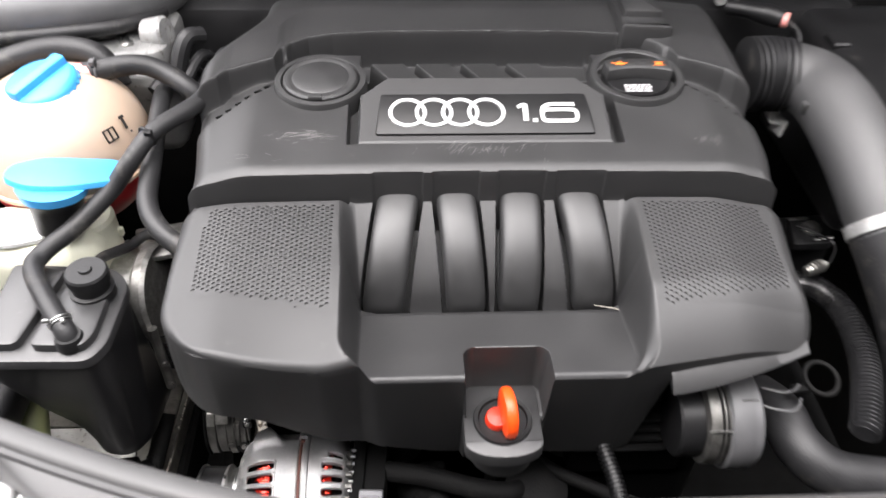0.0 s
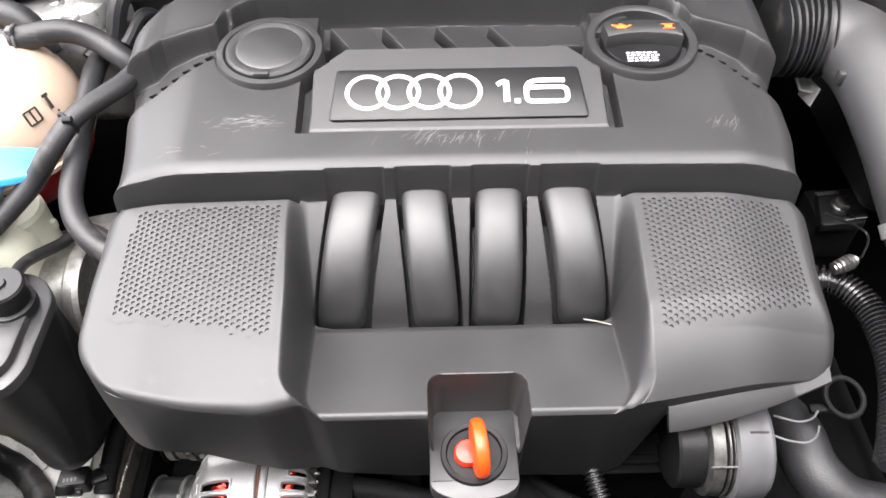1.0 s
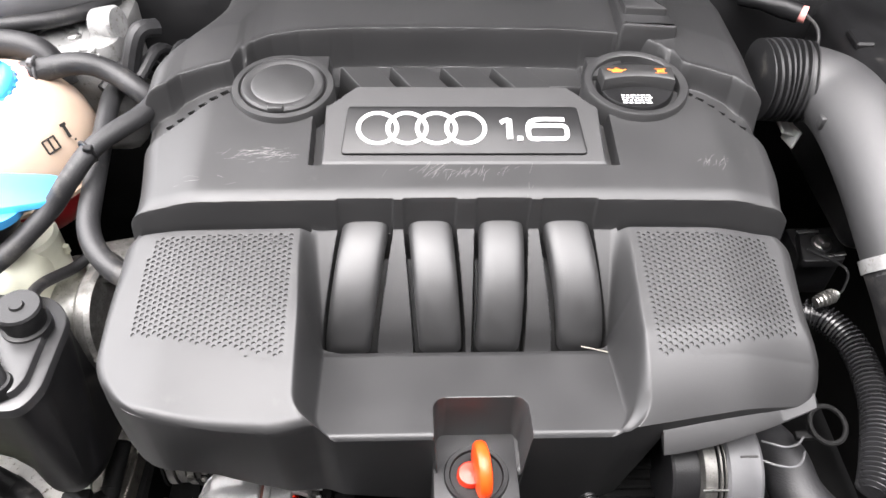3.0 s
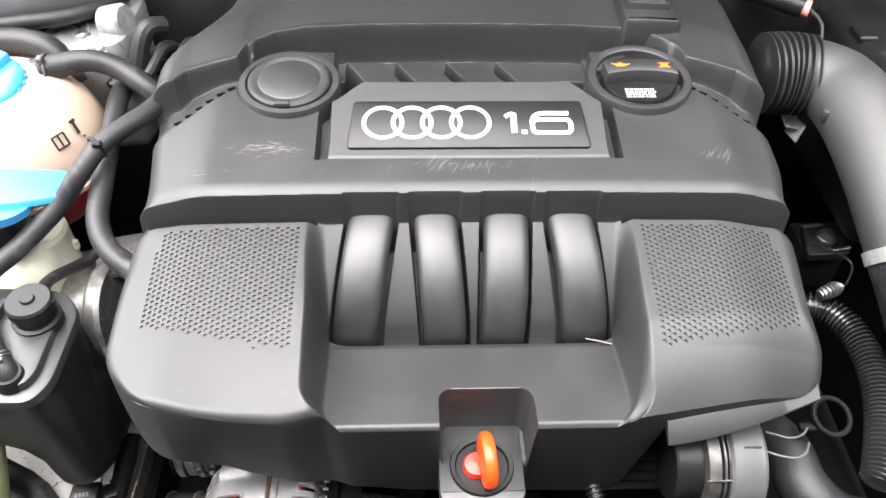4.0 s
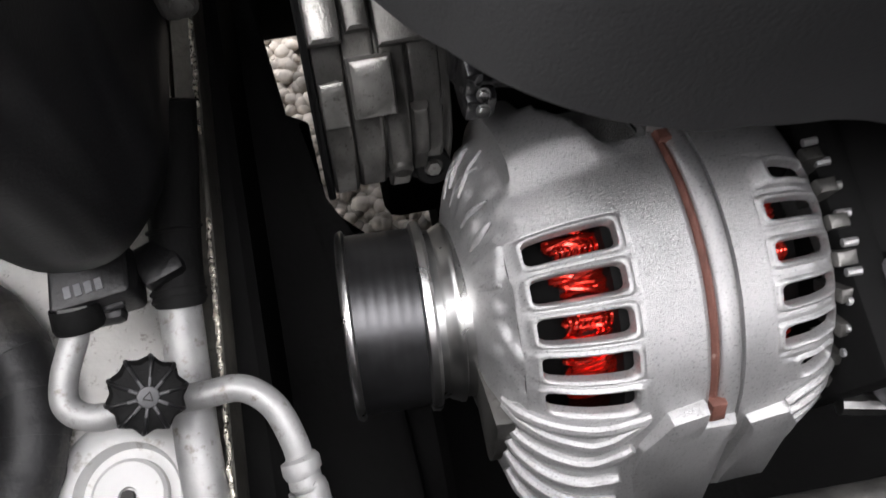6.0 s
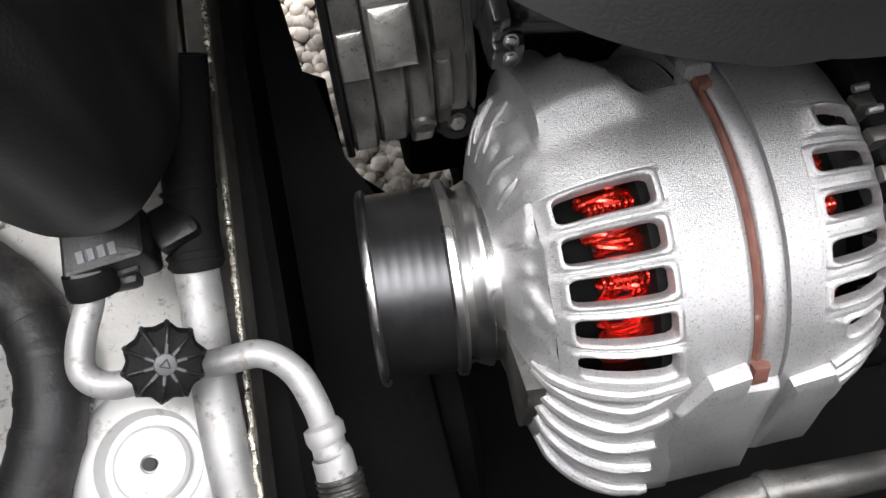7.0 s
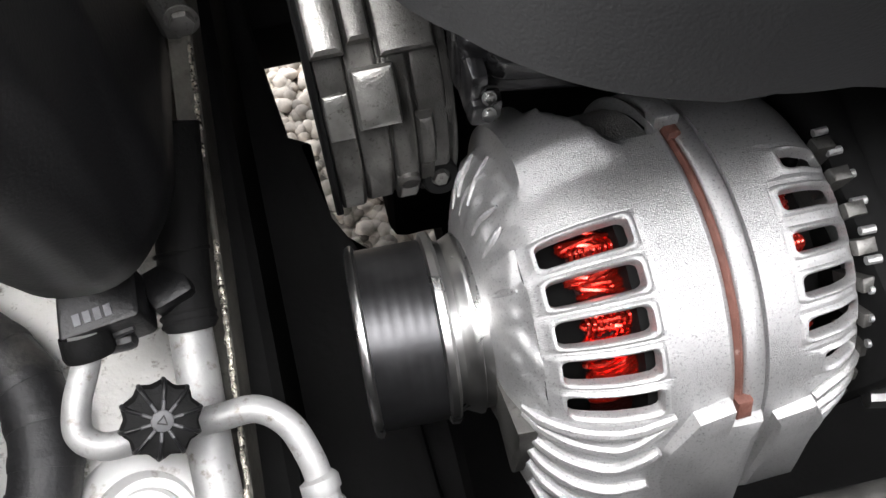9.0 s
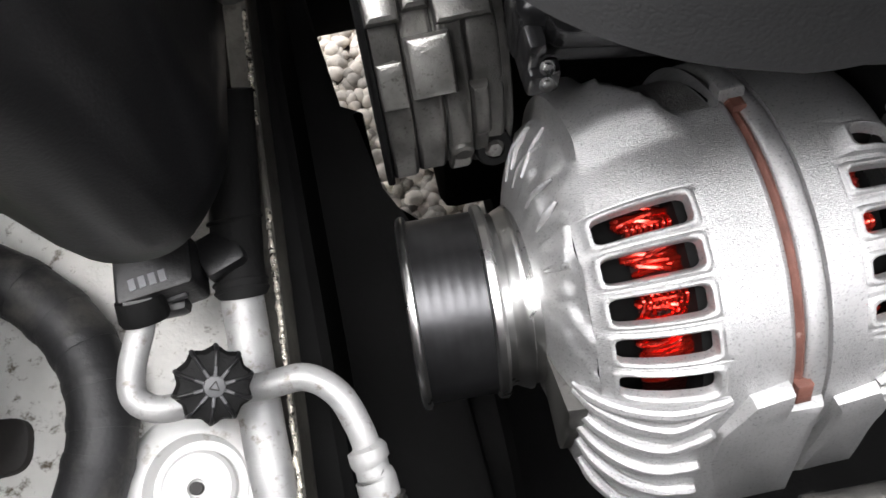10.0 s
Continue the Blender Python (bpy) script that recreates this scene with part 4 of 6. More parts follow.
# copper wire ends behind the slots
random.seed(11)
def wires(x_in, x_out, first, count_slots, profile):
    """Bundles of lacquered wire, one behind each slot: hairpins that lie side by side or cross."""
    geos = []
    for i in range(count_slots):
        mid = first + SLOT * i
        for k in range(11):
            p = mid + random.uniform(-5.2, 5.2)
            top = 0.0525 + 0.0035 * random.random()
            lean = random.choice((0.5, -1.0, 1.0, 4.0, -4.0)) if i % 2 else random.uniform(-6, 6)
            reach = x_out + (x_in - x_out) * random.uniform(0.0, 0.45)
            pts = [on_case(x_in, p, top - 0.002), on_case(x_in + (reach - x_in) * 0.55, p + lean * 0.5, top + 0.001), on_case(reach, p + lean, top - 0.001),
                   on_case(reach + (x_in - reach) * 0.12, p + lean * 1.3, top - 0.004), on_case(x_in, p + lean * 1.7, top - 0.007)]
            geos.append(tube(pts, 0.00095, 7, 4))
        # a band of parallel turns across the shaft
        for k in range(8):
            x = x_in + (x_out - x_in) * (0.16 + 0.105 * k)
            if i % 2 == 0:
                pts = [on_case(x, mid - 4.2 + random.uniform(-0.6, 0.6), 0.0530), on_case(x + 0.0006, mid, 0.0562), on_case(x, mid + 4.2 + random.uniform(-0.6, 0.6), 0.0530)]
                geos.append(tube(pts, 0.00080, 7, 4))
    return join(*geos)


tagged(part("front_winding", wires(-0.1560, -0.1735, FIRST, NF, front_r), "copper", alt, "glossy red lacquered copper wire"), "glossy red lacquered copper wire", kind="stuff")
tagged(part("rear_winding", wires(-0.1125, -0.1000, R0 + SLOT / 2, NR, rear_r), "copper", alt, "glossy red lacquered copper wire"), "glossy red lacquered copper wire", kind="stuff")
# coil behind the wires, coloured dark for the shade inside the slots
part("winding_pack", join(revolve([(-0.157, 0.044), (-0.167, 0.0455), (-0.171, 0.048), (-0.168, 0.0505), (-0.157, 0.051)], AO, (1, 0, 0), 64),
                          revolve([(-0.114, 0.044), (-0.106, 0.0455), (-0.104, 0.048), (-0.107, 0.0505), (-0.114, 0.051)], AO, (1, 0, 0), 64)), "copper_shade", alt, "wound coil with slot shade in its dark red")
# pulley
def grooves(x0, x1, r, teeth, depth):
    out = []
    w = (x1 - x0) / teeth
    for k in range(teeth):
        out += [(x0 + w * k, r), (x0 + w * (k + 0.2), r), (x0 + w * (k + 0.5), r - depth), (x0 + w * (k + 0.8), r)]
    return out + [(x1, r)]


PO = (0, AY - 0.0034, AZ)
pulley = apart("pulley", revolve([(-0.2480, 0.0), (-0.2480, 0.018), (-0.2490, 0.0195), (-0.2490, 0.0312), (-0.2482, 0.0334), (-0.2465, 0.0341), (-0.2452, 0.0341), (-0.2440, 0.0327)], PO, (1, 0, 0), 72), "steel", alt, "bright ribbed steel belt pulley")
apart("pulley_groove", revolve(grooves(-0.2440, -0.2275, 0.0322, 6, 0.00010), PO, (1, 0, 0), 72), "groove", pulley, "dark polished belt grooves")
apart("pulley_rim", revolve([(-0.2275, 0.0320), (-0.2268, 0.0341), (-0.2250, 0.0344), (-0.2242, 0.0335), (-0.2238, 0.0309), (-0.2215, 0.0303), (-0.2205, 0.0309)], PO, (1, 0, 0), 72), "steel", pulley)
apart("pulley_hub", revolve([(-0.2205, 0.0309), (-0.2180, 0.0320), (-0.2172, 0.0325), (-0.2160, 0.0325), (-0.2155, 0.0309), (-0.2120, 0.0309), (-0.2110, 0.0235)], PO, (1, 0, 0), 72), "steel", pulley)
# regulator and plugs at the far end
reg = apart("regulator", join(rbox((-0.075, AY - 0.004, AZ + 0.004), (0.014, 0.106, 0.100), 0.004), rbox((-0.058, AY + 0.012, AZ + 0.030), (0.022, 0.060, 0.040), 0.004)), "dark", alt, "black plastic regulator cover")
for k in range(9):
    apart("pin", tube([on_case(-0.083, -22 + 9 * k, 0.058), on_case(-0.0785, -22 + 9 * k, 0.0585)], 0.0014, 8, 2), "alu", reg)
apart("plug", join(rbox((-0.060, 0.428, 0.668), (0.023, 0.018, 0.014), 0.002, 2, turn(35)), rbox((-0.060, 0.4245, 0.6745), (0.017, 0.007, 0.003), 0.001, 1, turn(35))), "ringlight", reg, "pale grey plug")
apart("plug", join(rbox((-0.058, 0.406, 0.650), (0.021, 0.024, 0.016), 0.002, 2, turn(50)), rbox((-0.067, 0.402, 0.654), (0.003, 0.018, 0.010), 0.0008, 1, turn(50))), "ringlight", reg, "pale grey plug")
apart("stud", join(tube([(-0.075, 0.400, 0.630), (-0.048, 0.395, 0.633)], 0.004, 10, 2), hexbolt((-0.050, 0.395, 0.633), (1, 0, 0), 0.006, 0.006)), "steel", reg)

def block_on_case(x0, x1, p0, p1, r0, r1, taper=0.002, n=10):
    inner = [on_case(x, p, r0) for x, p in [(x0, p0 + (p1 - p0) * k / n) for k in range(n + 1)] + [(x1, p1 + (p0 - p1) * k / n) for k in range(n + 1)]]
    def ring(d, r):
        dd = math.degrees(d / r1)
        q0, q1 = p0 + dd, p1 - dd
        return [on_case(x, p, r) for x, p in [(x0 + d, q0 + (q1 - q0) * k / n) for k in range(n + 1)] + [(x1 - d, q1 + (q0 - q1) * k / n) for k in range(n + 1)]]
    return loft([inner, ring(0.0, r1 - taper), ring(taper * 0.35, r1 - taper * 0.3), ring(taper, r1)])


# ---- power-steering pump, behind the pulley ----
PY, PZ = 0.556, 0.645
pump = thing("steering_pump", (-0.21, PY, PZ - 0.058), "oily cast metal pump with bolted bands, bolted to the engine", "pump")
def pump_block(x0, x1, p0, p1, r0, r1, taper=0.0015, n=8):
    g = block_on_case(x0, x1, p0, p1, r0, r1, taper, n)
    return [(p[0], p[1] - AY + PY, p[2] - AZ + PZ) for p in g[0]], g[1]


def pump_ring(x0, x1, r, c=0.0015, p0=2):
    return pump_block(x0, x1, p0, 112, 0.012, r, c, 40)


part("flange_disc", pump_ring(-0.2352, -0.2325, 0.0545, 0.0008), "dark", pump)
body = part("body", pump_ring(-0.2335, -0.1900, 0.0498), "alu_dirty", pump, "grimy cast metal body")
part("rear_half", pump_block(-0.2330, -0.1905, -110, 4, 0.012, 0.044, 0.003, 30), "dark", pump, "near-black rear half")
for x0, x1, r in ((-0.2325, -0.2232, 0.0525), (-0.2230, -0.2128, 0.0512), (-0.2030, -0.1930, 0.0500)):
    part("band", pump_ring(x0, x1, r), "alu_dirty", body)
part("end_cover", join(pump_block(-0.2120, -0.2044, 2, 112, 0.040, 0.0530, 0.0010, 30), pump_block(-0.2120, -0.1945, 4, 36, 0.040, 0.0545, 0.0016)), "alu_dirty", body, "bolted end cover")
# two lugs and a patch in paler metal than the body
part("lug", pump_block(-0.2328, -0.2224, 6, 33, 0.045, 0.0595, 0.0022), "alu_pale", body, "bright lug")
part("lug", pump_block(-0.2222, -0.2085, 38, 58, 0.045, 0.0575, 0.0024), "alu_pale", body, "bright lug")
part("lug", pump_block(-0.2210, -0.2130, 2, 30, 0.045, 0.0545, 0.0020), "alu_dirty", body)
part("pale_patch", pump_block(-0.2318, -0.2236, 45, 62, 0.045, 0.0532, 0.0012), "alu_pale", body)
part("lug", pump_block(-0.2042, -0.1984, 58, 79, 0.044, 0.0550, 0.0024), "alu_dirty", body)
part("lug", pump_block(-0.2042, -0.1990, 80, 106, 0.044, 0.0525, 0.0016), "alu_dirty", body)
for p in (88,):
    a = radians(p)
    part("small_boss", revolve([(-0.004, 0.0042), (0.0008, 0.0040), (0.0016, 0.0030), (0.0016, 0.0)], (-0.2085, PY - 0.0535 * math.sin(a), PZ + 0.0535 * math.cos(a)), (0, -math.sin(a), math.cos(a)), 18), "alu_dirty", body)
BD = Vector((0.05, -0.80, 0.60)).normalized()
BP = Vector((-0.1970, PY - 0.0530, PZ - 0.003))
part("bolt_eye", revolve([(-0.010, 0.0068), (-0.001, 0.0068), (0.0, 0.0060), (0.0, 0.0036), (-0.003, 0.0036)], BP, BD, 28), "dark", pump, "dark eye round the bolt")
part("bolt", hexbolt(BP - BD * 0.003, BD, 0.0027, 0.004), "alu_dirty", pump, "small hexagon bolt")

# black bracket over the alternator ear
brk = thing("engine_bracket", (-0.165, 0.53, 0.60), "glossy black bracket above the alternator, bolted to the engine", "bracket")
part("arm", join(rbox((-0.140, 0.531, 0.6985), (0.098, 0.066, 0.028), 0.005, 3, turn(0, 0, -10)), rbox((-0.148, 0.506, 0.707), (0.074, 0.024, 0.020), 0.006, 3, turn(12, 0, -10))), "lid", brk, "glossy black arm")
part("hook", join(rbox((-0.1885, 0.512, 0.695), (0.006, 0.026, 0.022), 0.0025, 2), rbox((-0.186, 0.500, 0.689), (0.010, 0.006, 0.012), 0.002, 2)), "lid", brk)
for dz in (0.0, 0.006):
    part("bolt", hexbolt((-0.1860, 0.4975 - dz * 0.3, 0.6975 - dz), (0, -0.7, 0.7), 0.0016, 0.0018), "steel", brk)

# ---- air-conditioning pipes on the side rail ----
def acpart(name, geo, mat, parent, label="", **kw):
    return part(name, moved(geo, Matrix.Translation((0.0135, -0.001, 0.008))), mat, parent, label, **kw)


ac = thing("refrigerant_pipe", (-0.31, 0.45, 0.59), "bent aluminium refrigerant pipe with a hose crimped to its end", "pipe")
acpart("pipe", tube([(-0.338, 0.480, 0.628), (-0.3395, 0.473, 0.622), (-0.3445, 0.460, 0.620), (-0.3450, 0.450, 0.619), (-0.338, 0.4445, 0.618), (-0.325, 0.444, 0.619), (-0.300, 0.444, 0.6205),
                   (-0.288, 0.4435, 0.621), (-0.279, 0.436, 0.620), (-0.2745, 0.424, 0.617), (-0.2735, 0.416, 0.614)], 0.0046, 18, 6), "pipe", ac, "dull bent aluminium pipe")
acpart("ferrule", tube([(-0.2740, 0.4190, 0.615), (-0.2737, 0.4175, 0.6145), (-0.2735, 0.414, 0.6135), (-0.2733, 0.413, 0.613), (-0.2731, 0.409, 0.612), (-0.2728, 0.408, 0.6115), (-0.272, 0.396, 0.608)],
                     [0.0046, 0.0066, 0.0066, 0.0056, 0.0056, 0.0068, 0.0068], 20, 3), "pipe", ac, "crimped aluminium ferrule")
acpart("hose", tube([(-0.272, 0.402, 0.610), (-0.271, 0.385, 0.604), (-0.268, 0.345, 0.58)], 0.0075, 16, 5, 0.0004, 0.0022), "alu_dirty", ac, "grimy crimped hose end")
knob = thing("valve_cap", (-0.309, 0.44, 0.628), "black fluted plastic service valve cap on the refrigerant pipe", "valve cap")
KM = Matrix.Translation((-0.3135, 0.4435, 0.640)) @ look((0, 0, 0), (0.075, -0.085, 0.22)).to_3x3().to_4x4() @ turn(180) @ Matrix.Diagonal((0.93, 0.93, 1, 1))
def fluted():
    n = 100
    loops = []
    for z, r, d in ((-0.010, 0.0100, 0.0), (-0.006, 0.0116, 0.0005), (0.0, 0.0122, 0.0007), (0.0030, 0.0120, 0.0007), (0.0046, 0.0110, 0.0006), (0.0054, 0.0085, 0.0003), (0.0057, 0.004, 0.0)):
        loops.append([((r + d * math.cos(10 * a)) * math.cos(a), (r + d * math.cos(10 * a)) * math.sin(a), z) for a in (2 * math.pi * k / n for k in range(n))])
    return loft(loops)


def ridge(a):
    c, s_ = math.cos(a), math.sin(a)
    pts = [(0.0034, 0.0062), (0.0070, 0.0061), (0.0108, 0.0052), (0.0122, 0.0030), (0.0126, -0.0010), (0.0120, -0.0060)]
    return tube([(r * c, r * s_, z) for r, z in pts], [0.0005, 0.0006, 0.0007, 0.0009, 0.0009, 0.0006], 8, 4)


kb = acpart("cap", moved(fluted(), KM), "dark_rubber", knob)
for k in range(10):
    acpart("ridge", moved(ridge(2 * math.pi * k / 10), KM), "black", kb)
for k in range(10):
    a = 2 * math.pi * k / 10
    acpart("worn_ridge_end", moved(rbox((0.0050 * math.cos(a), 0.0050 * math.sin(a), 0.0064), (0.0034, 0.0011, 0.0008), 0.0003, 1, turn(0, 0, math.degrees(a))), KM), "ringgrey", kb, "worn grey end")
acpart("boss", moved(revolve([(0.005, 0.0036), (0.0064, 0.0034), (0.0066, 0.0028), (0.0066, 0.0)], (0, 0, 0), (0, 0, 1), 28), KM), "ringgrey", kb, "worn grey round boss")
acpart("mark", moved(join(*[rbox((0.0009 * math.cos(a), 0.0009 * math.sin(a), 0.0067), (0.0032, 0.0004, 0.0004), 0.0001, 1, turn(0, 0, math.degrees(a) + 90)) for a in (0.5, 2.6, 4.7)]), KM), "ink_and_hole", kb)
acpart("stem", moved(revolve([(-0.022, 0.006), (-0.010, 0.0075), (-0.006, 0.0095)], (0, 0, 0), (0, 0, 1), 24), KM), "pipe", knob)

line = thing("drier_pipe", (-0.314, 0.45, 0.585), "thick aluminium pipe pushed into a black rubber sleeve", "pipe")
acpart("pipe", moved(tube([(-0.3135, 0.500, 0.606), (-0.3140, 0.47, 0.600), (-0.3140, 0.43, 0.597), (-0.3120, 0.39, 0.592), (-0.31, 0.33, 0.585)], 0.0078, 22, 5), Matrix.Translation((0.0045, 0, 0))), "pipe", line, "thick dull aluminium pipe")
acpart("sleeve", moved(join(tube([(-0.3130, 0.4815, 0.604), (-0.3128, 0.484, 0.605), (-0.3120, 0.495, 0.608), (-0.308, 0.515, 0.620), (-0.302, 0.545, 0.64)], [0.0086, 0.0096, 0.0092, 0.0092, 0.010], 22, 5),
                    torus((-0.3130, 0.4865, 0.605), (0, 1, 0.2), 0.0093, 0.0009, 24, 8), torus((-0.3129, 0.4835, 0.6048), (0, 1, 0.2), 0.0090, 0.0010, 24, 8), torus((-0.3100, 0.507, 0.6145), (0, 1, 0.4), 0.0093, 0.0009, 24, 8)), Matrix.Translation((0.0045, 0.0, 0.0))), "dark_rubber", line, "black rubber sleeve")
clampb = thing("pipe_clamp", (-0.335, 0.48, 0.60), "black plastic pipe clamp with a small pale label", "clamp")
acpart("bar", plate(rounded([(-0.3450, 0.4785), (-0.3185, 0.4815), (-0.3185, 0.5000), (-0.3450, 0.4960)], 0.0025), 0.610, 0.630, 0.0015), "black", clampb, "flat black clamp bar")
acpart("web", rbox((-0.3120, 0.4950, 0.6150), (0.016, 0.016, 0.010), 0.003, 2, turn(0, 0, 20)), "black", clampb)
acpart("lip", rbox((-0.3340, 0.4790, 0.6215), (0.0225, 0.0030, 0.0016), 0.0006, 1, turn(0, 0, 9)), "lid", clampb)
acpart("jaw", rbox((-0.3335, 0.4790, 0.6150), (0.018, 0.006, 0.009), 0.003), "black", clampb)
acpart("grommet", revolve([(-0.005, 0.0080), (0.002, 0.0085), (0.0035, 0.0078), (0.0035, 0.0046), (-0.002, 0.0046)], (-0.3380, 0.4770, 0.6235), (0, -0.75, -0.5), 26), "dark_rubber", clampb, "dark oval grommet")
acpart("label_bars", join(*[rbox((-0.3385 + 0.0034 * k, 0.4845 + 0.0004 * k, 0.6301), (0.0024, 0.0042, 0.0006), 0.0001, 1, turn(0, 0, 9)) for k in range(4)]), "ringlight", clampb, "small grey printed bars", smooth=False)

# ---- hoses below the cover ----
cool = thing("coolant_hose", (0.0, 0.46, 0.63), "black rubber coolant hose below the engine cover", "hose")
part("hose", tube([(-0.10, 0.50, 0.645), (-0.063, 0.466, 0.655), (-0.010, 0.455, 0.655), (0.050, 0.440, 0.650), (0.085, 0.445, 0.64), (0.12, 0.49, 0.60)], 0.0105, 16, 6), "dark_rubber", cool)
part("end_band", tube([(-0.070, 0.4715, 0.6535), (-0.060, 0.4645, 0.6553)], 0.0116, 18, 2), "dark", cool, "dark band round the hose end")
radh = thing("radiator_hose", (0.02, 0.41, 0.59), "thick black radiator hose below the engine cover", "hose")
part("hose", tube([(-0.020, 0.475, 0.60), (0.000, 0.440, 0.620), (0.030, 0.395, 0.610), (0.055, 0.350, 0.58)], 0.019, 18, 6), "dark_rubber", radh)
part("end_band", tube([(-0.006, 0.4515, 0.6155), (0.001, 0.4385, 0.6200)], 0.0202, 22, 2), "dark", radh, "dark band round the hose end")
solo("breather_hose", tube([(0.100, 0.50, 0.63), (0.126, 0.462, 0.645), (0.182, 0.432, 0.645), (0.23, 0.42, 0.63)], 0.0065, 14, 6), "dark_rubber", "thin black hose below the engine cover", "hose")
solo("wire_conduit", tube([(0.156, 0.465, 0.725), (0.160, 0.440, 0.718), (0.168, 0.405, 0.705), (0.170, 0.365, 0.69), (0.172, 0.33, 0.66)], 0.0072, 14, 6, 0.0012, 0.0042), "black", "corrugated black wire conduit in front of the engine", "conduit")
solo("lower_line", tube([(-0.170, 0.357, 0.600), (-0.150, 0.362, 0.610), (-0.136, 0.365, 0.616), (-0.128, 0.3655, 0.617), (-0.126, 0.3656, 0.6172), (-0.122, 0.3658, 0.6176), (-0.120, 0.3658, 0.618), (-0.103, 0.365, 0.619), (-0.06, 0.363, 0.61)], [0.0035, 0.0052, 0.0058, 0.0060, 0.0070, 0.0070, 0.0060, 0.0062, 0.006], 20, 5), "alu_dirty", "silver crimped line under the alternator", "pipe")
# ---- things beside the engine: coolant side ----
tank = thing("coolant_tank", (-0.382, 0.738, 0.775), "cream translucent coolant expansion tank with a blue screw cap", "coolant tank")
TC = Vector((-0.383, 0.738, 0.862))
def ball(z0, z1, r=0.088, n=56):
    prof = []
    for k in range(19):
        a = z0 + (z1 - z0) * k / 18
        prof.append((0.083 * math.sin(a), max(0.0, r * math.cos(a) ** 0.85)))
    return revolve(prof, TC, (0, 0, 1), n)


shell = part("upper_shell", ball(-0.12, math.pi / 2 - 0.02), "tank", tank, "cream translucent upper half")
part("seam", revolve([(-0.013, 0.088), (-0.012, 0.0905), (-0.008, 0.0905), (-0.007, 0.088)], TC, (0, 0, 1), 56), "tank", tank)
part("lower_shell", ball(-math.pi / 2 + 0.02, -0.12), "red", tank, "dark red lower half")
CM = Matrix.Translation((-0.384, 0.733, 0.938)) @ turn(8, -6, 0)
bc = part("screw_cap", moved(revolve([(-0.012, 0.036), (0.002, 0.0362), (0.006, 0.034), (0.008, 0.030), (0.0085, 0.0)], (0, 0, 0), (0, 0, 1), 56), CM), "blue", tank, "bright blue screw cap")
part("grip_bar", moved(join(rbox((0, 0, 0.010), (0.015, 0.066, 0.012), 0.003, 2, turn(0, 0, -32))), CM), "blue", bc)
for k in range(24):
    a = 2 * math.pi * k / 24
    part("flute", moved(rbox((0.0362 * math.cos(a), 0.0362 * math.sin(a), -0.005), (0.0025, 0.004, 0.012), 0.0008, 1, turn(0, 0, math.degrees(a))), CM), "blue", bc)
part("outlet", join(tube([(-0.372, 0.757, 0.925), (-0.356, 0.761, 0.931), (-0.344, 0.764, 0.934)], [0.018, 0.014, 0.011], 18, 5)), "pink", tank, "pinkish outlet collar")
# printed symbols on the tank
def on_tank(px, pz, g):
    d = Vector((0.74, -0.52, 0.43)).normalized()
    q = d.to_track_quat("Z", "Y").to_matrix().to_4x4()
    return moved(g, Matrix.Translation(TC + Vector((0.0653, -0.0459, 0.0376)) * 1.012) @ q @ Matrix.Translation((px, pz, 0)))


part("manual_mark", on_tank(0.004, 0.004, join(*[rbox((x, y, 0), s, 0.0002, 1) for x, y, s in ((-0.006, 0, (0.0016, 0.012, 0.0012)), (0.0, 0, (0.0016, 0.012, 0.0012)), (0.006, 0, (0.0016, 0.012, 0.0012)), (0, 0.006, (0.013, 0.0014, 0.0012)), (0, -0.006, (0.013, 0.0014, 0.0012)))])), "ink_and_hole", tank, "black printed booklet mark", smooth=False)
part("drip_mark", on_tank(0.023, 0.008, join(rbox((0, 0, 0), (0.003, 0.014, 0.0012), 0.0004, 1), rbox((0, 0.006, 0), (0.006, 0.003, 0.0012), 0.0004, 1), rbox((0.003, -0.011, 0), (0.002, 0.002, 0.0012), 0.0004, 1))), "ink_and_hole", tank, "black printed mark", smooth=False)

washer = thing("washer_filler", (-0.34, 0.63, 0.80), "blue lidded washer fluid filler on a black neck", "washer filler")
WM = Matrix.Translation((-0.338, 0.630, 0.903)) @ turn(-7, 4, 0)
lid_pts = rounded([(-0.056, -0.012), (-0.030, -0.026), (0.004, -0.024), (0.050, -0.006), (0.052, 0.018), (0.036, 0.030), (-0.030, 0.028), (-0.056, 0.012)], 0.012, 6)
lid = part("lid", moved(plate(lid_pts, -0.003, 0.0035, 0.002), WM), "blue", washer, "flat sky-blue flip lid")
part("lid_skirt", moved(revolve([(-0.012, 0.030), (-0.003, 0.032), (-0.002, 0.0)], (-0.012, -0.010, 0), (0, 0, 1), 40), WM), "blue", lid)
for k in range(4):
    part("finger_rib", moved(rbox((0.040 + 0.0035 * k, 0.008, 0.0036), (0.0012, 0.020 - 0.002 * k, 0.0012), 0.0004, 1), WM), "blue", lid)
part("neck", moved(revolve([(-0.050, 0.022), (-0.022, 0.024), (-0.013, 0.029), (-0.012, 0.0)], (-0.012, -0.010, 0), (0, 0, 1), 32), WM), "black", washer, "black filler neck")

brake = thing("fluid_reservoir", (-0.385, 0.635, 0.72), "cream plastic fluid reservoir beside the coolant tank", "reservoir")
part("bottle", join(rbox((-0.385, 0.628, 0.800), (0.125, 0.085, 0.095), 0.026, 5), revolve([(-0.06, 0.028), (0.0, 0.028), (0.004, 0.025), (0.005, 0.0)], (-0.345, 0.645, 0.838), (0, 0, 1), 32)), "tank_beige", brake)
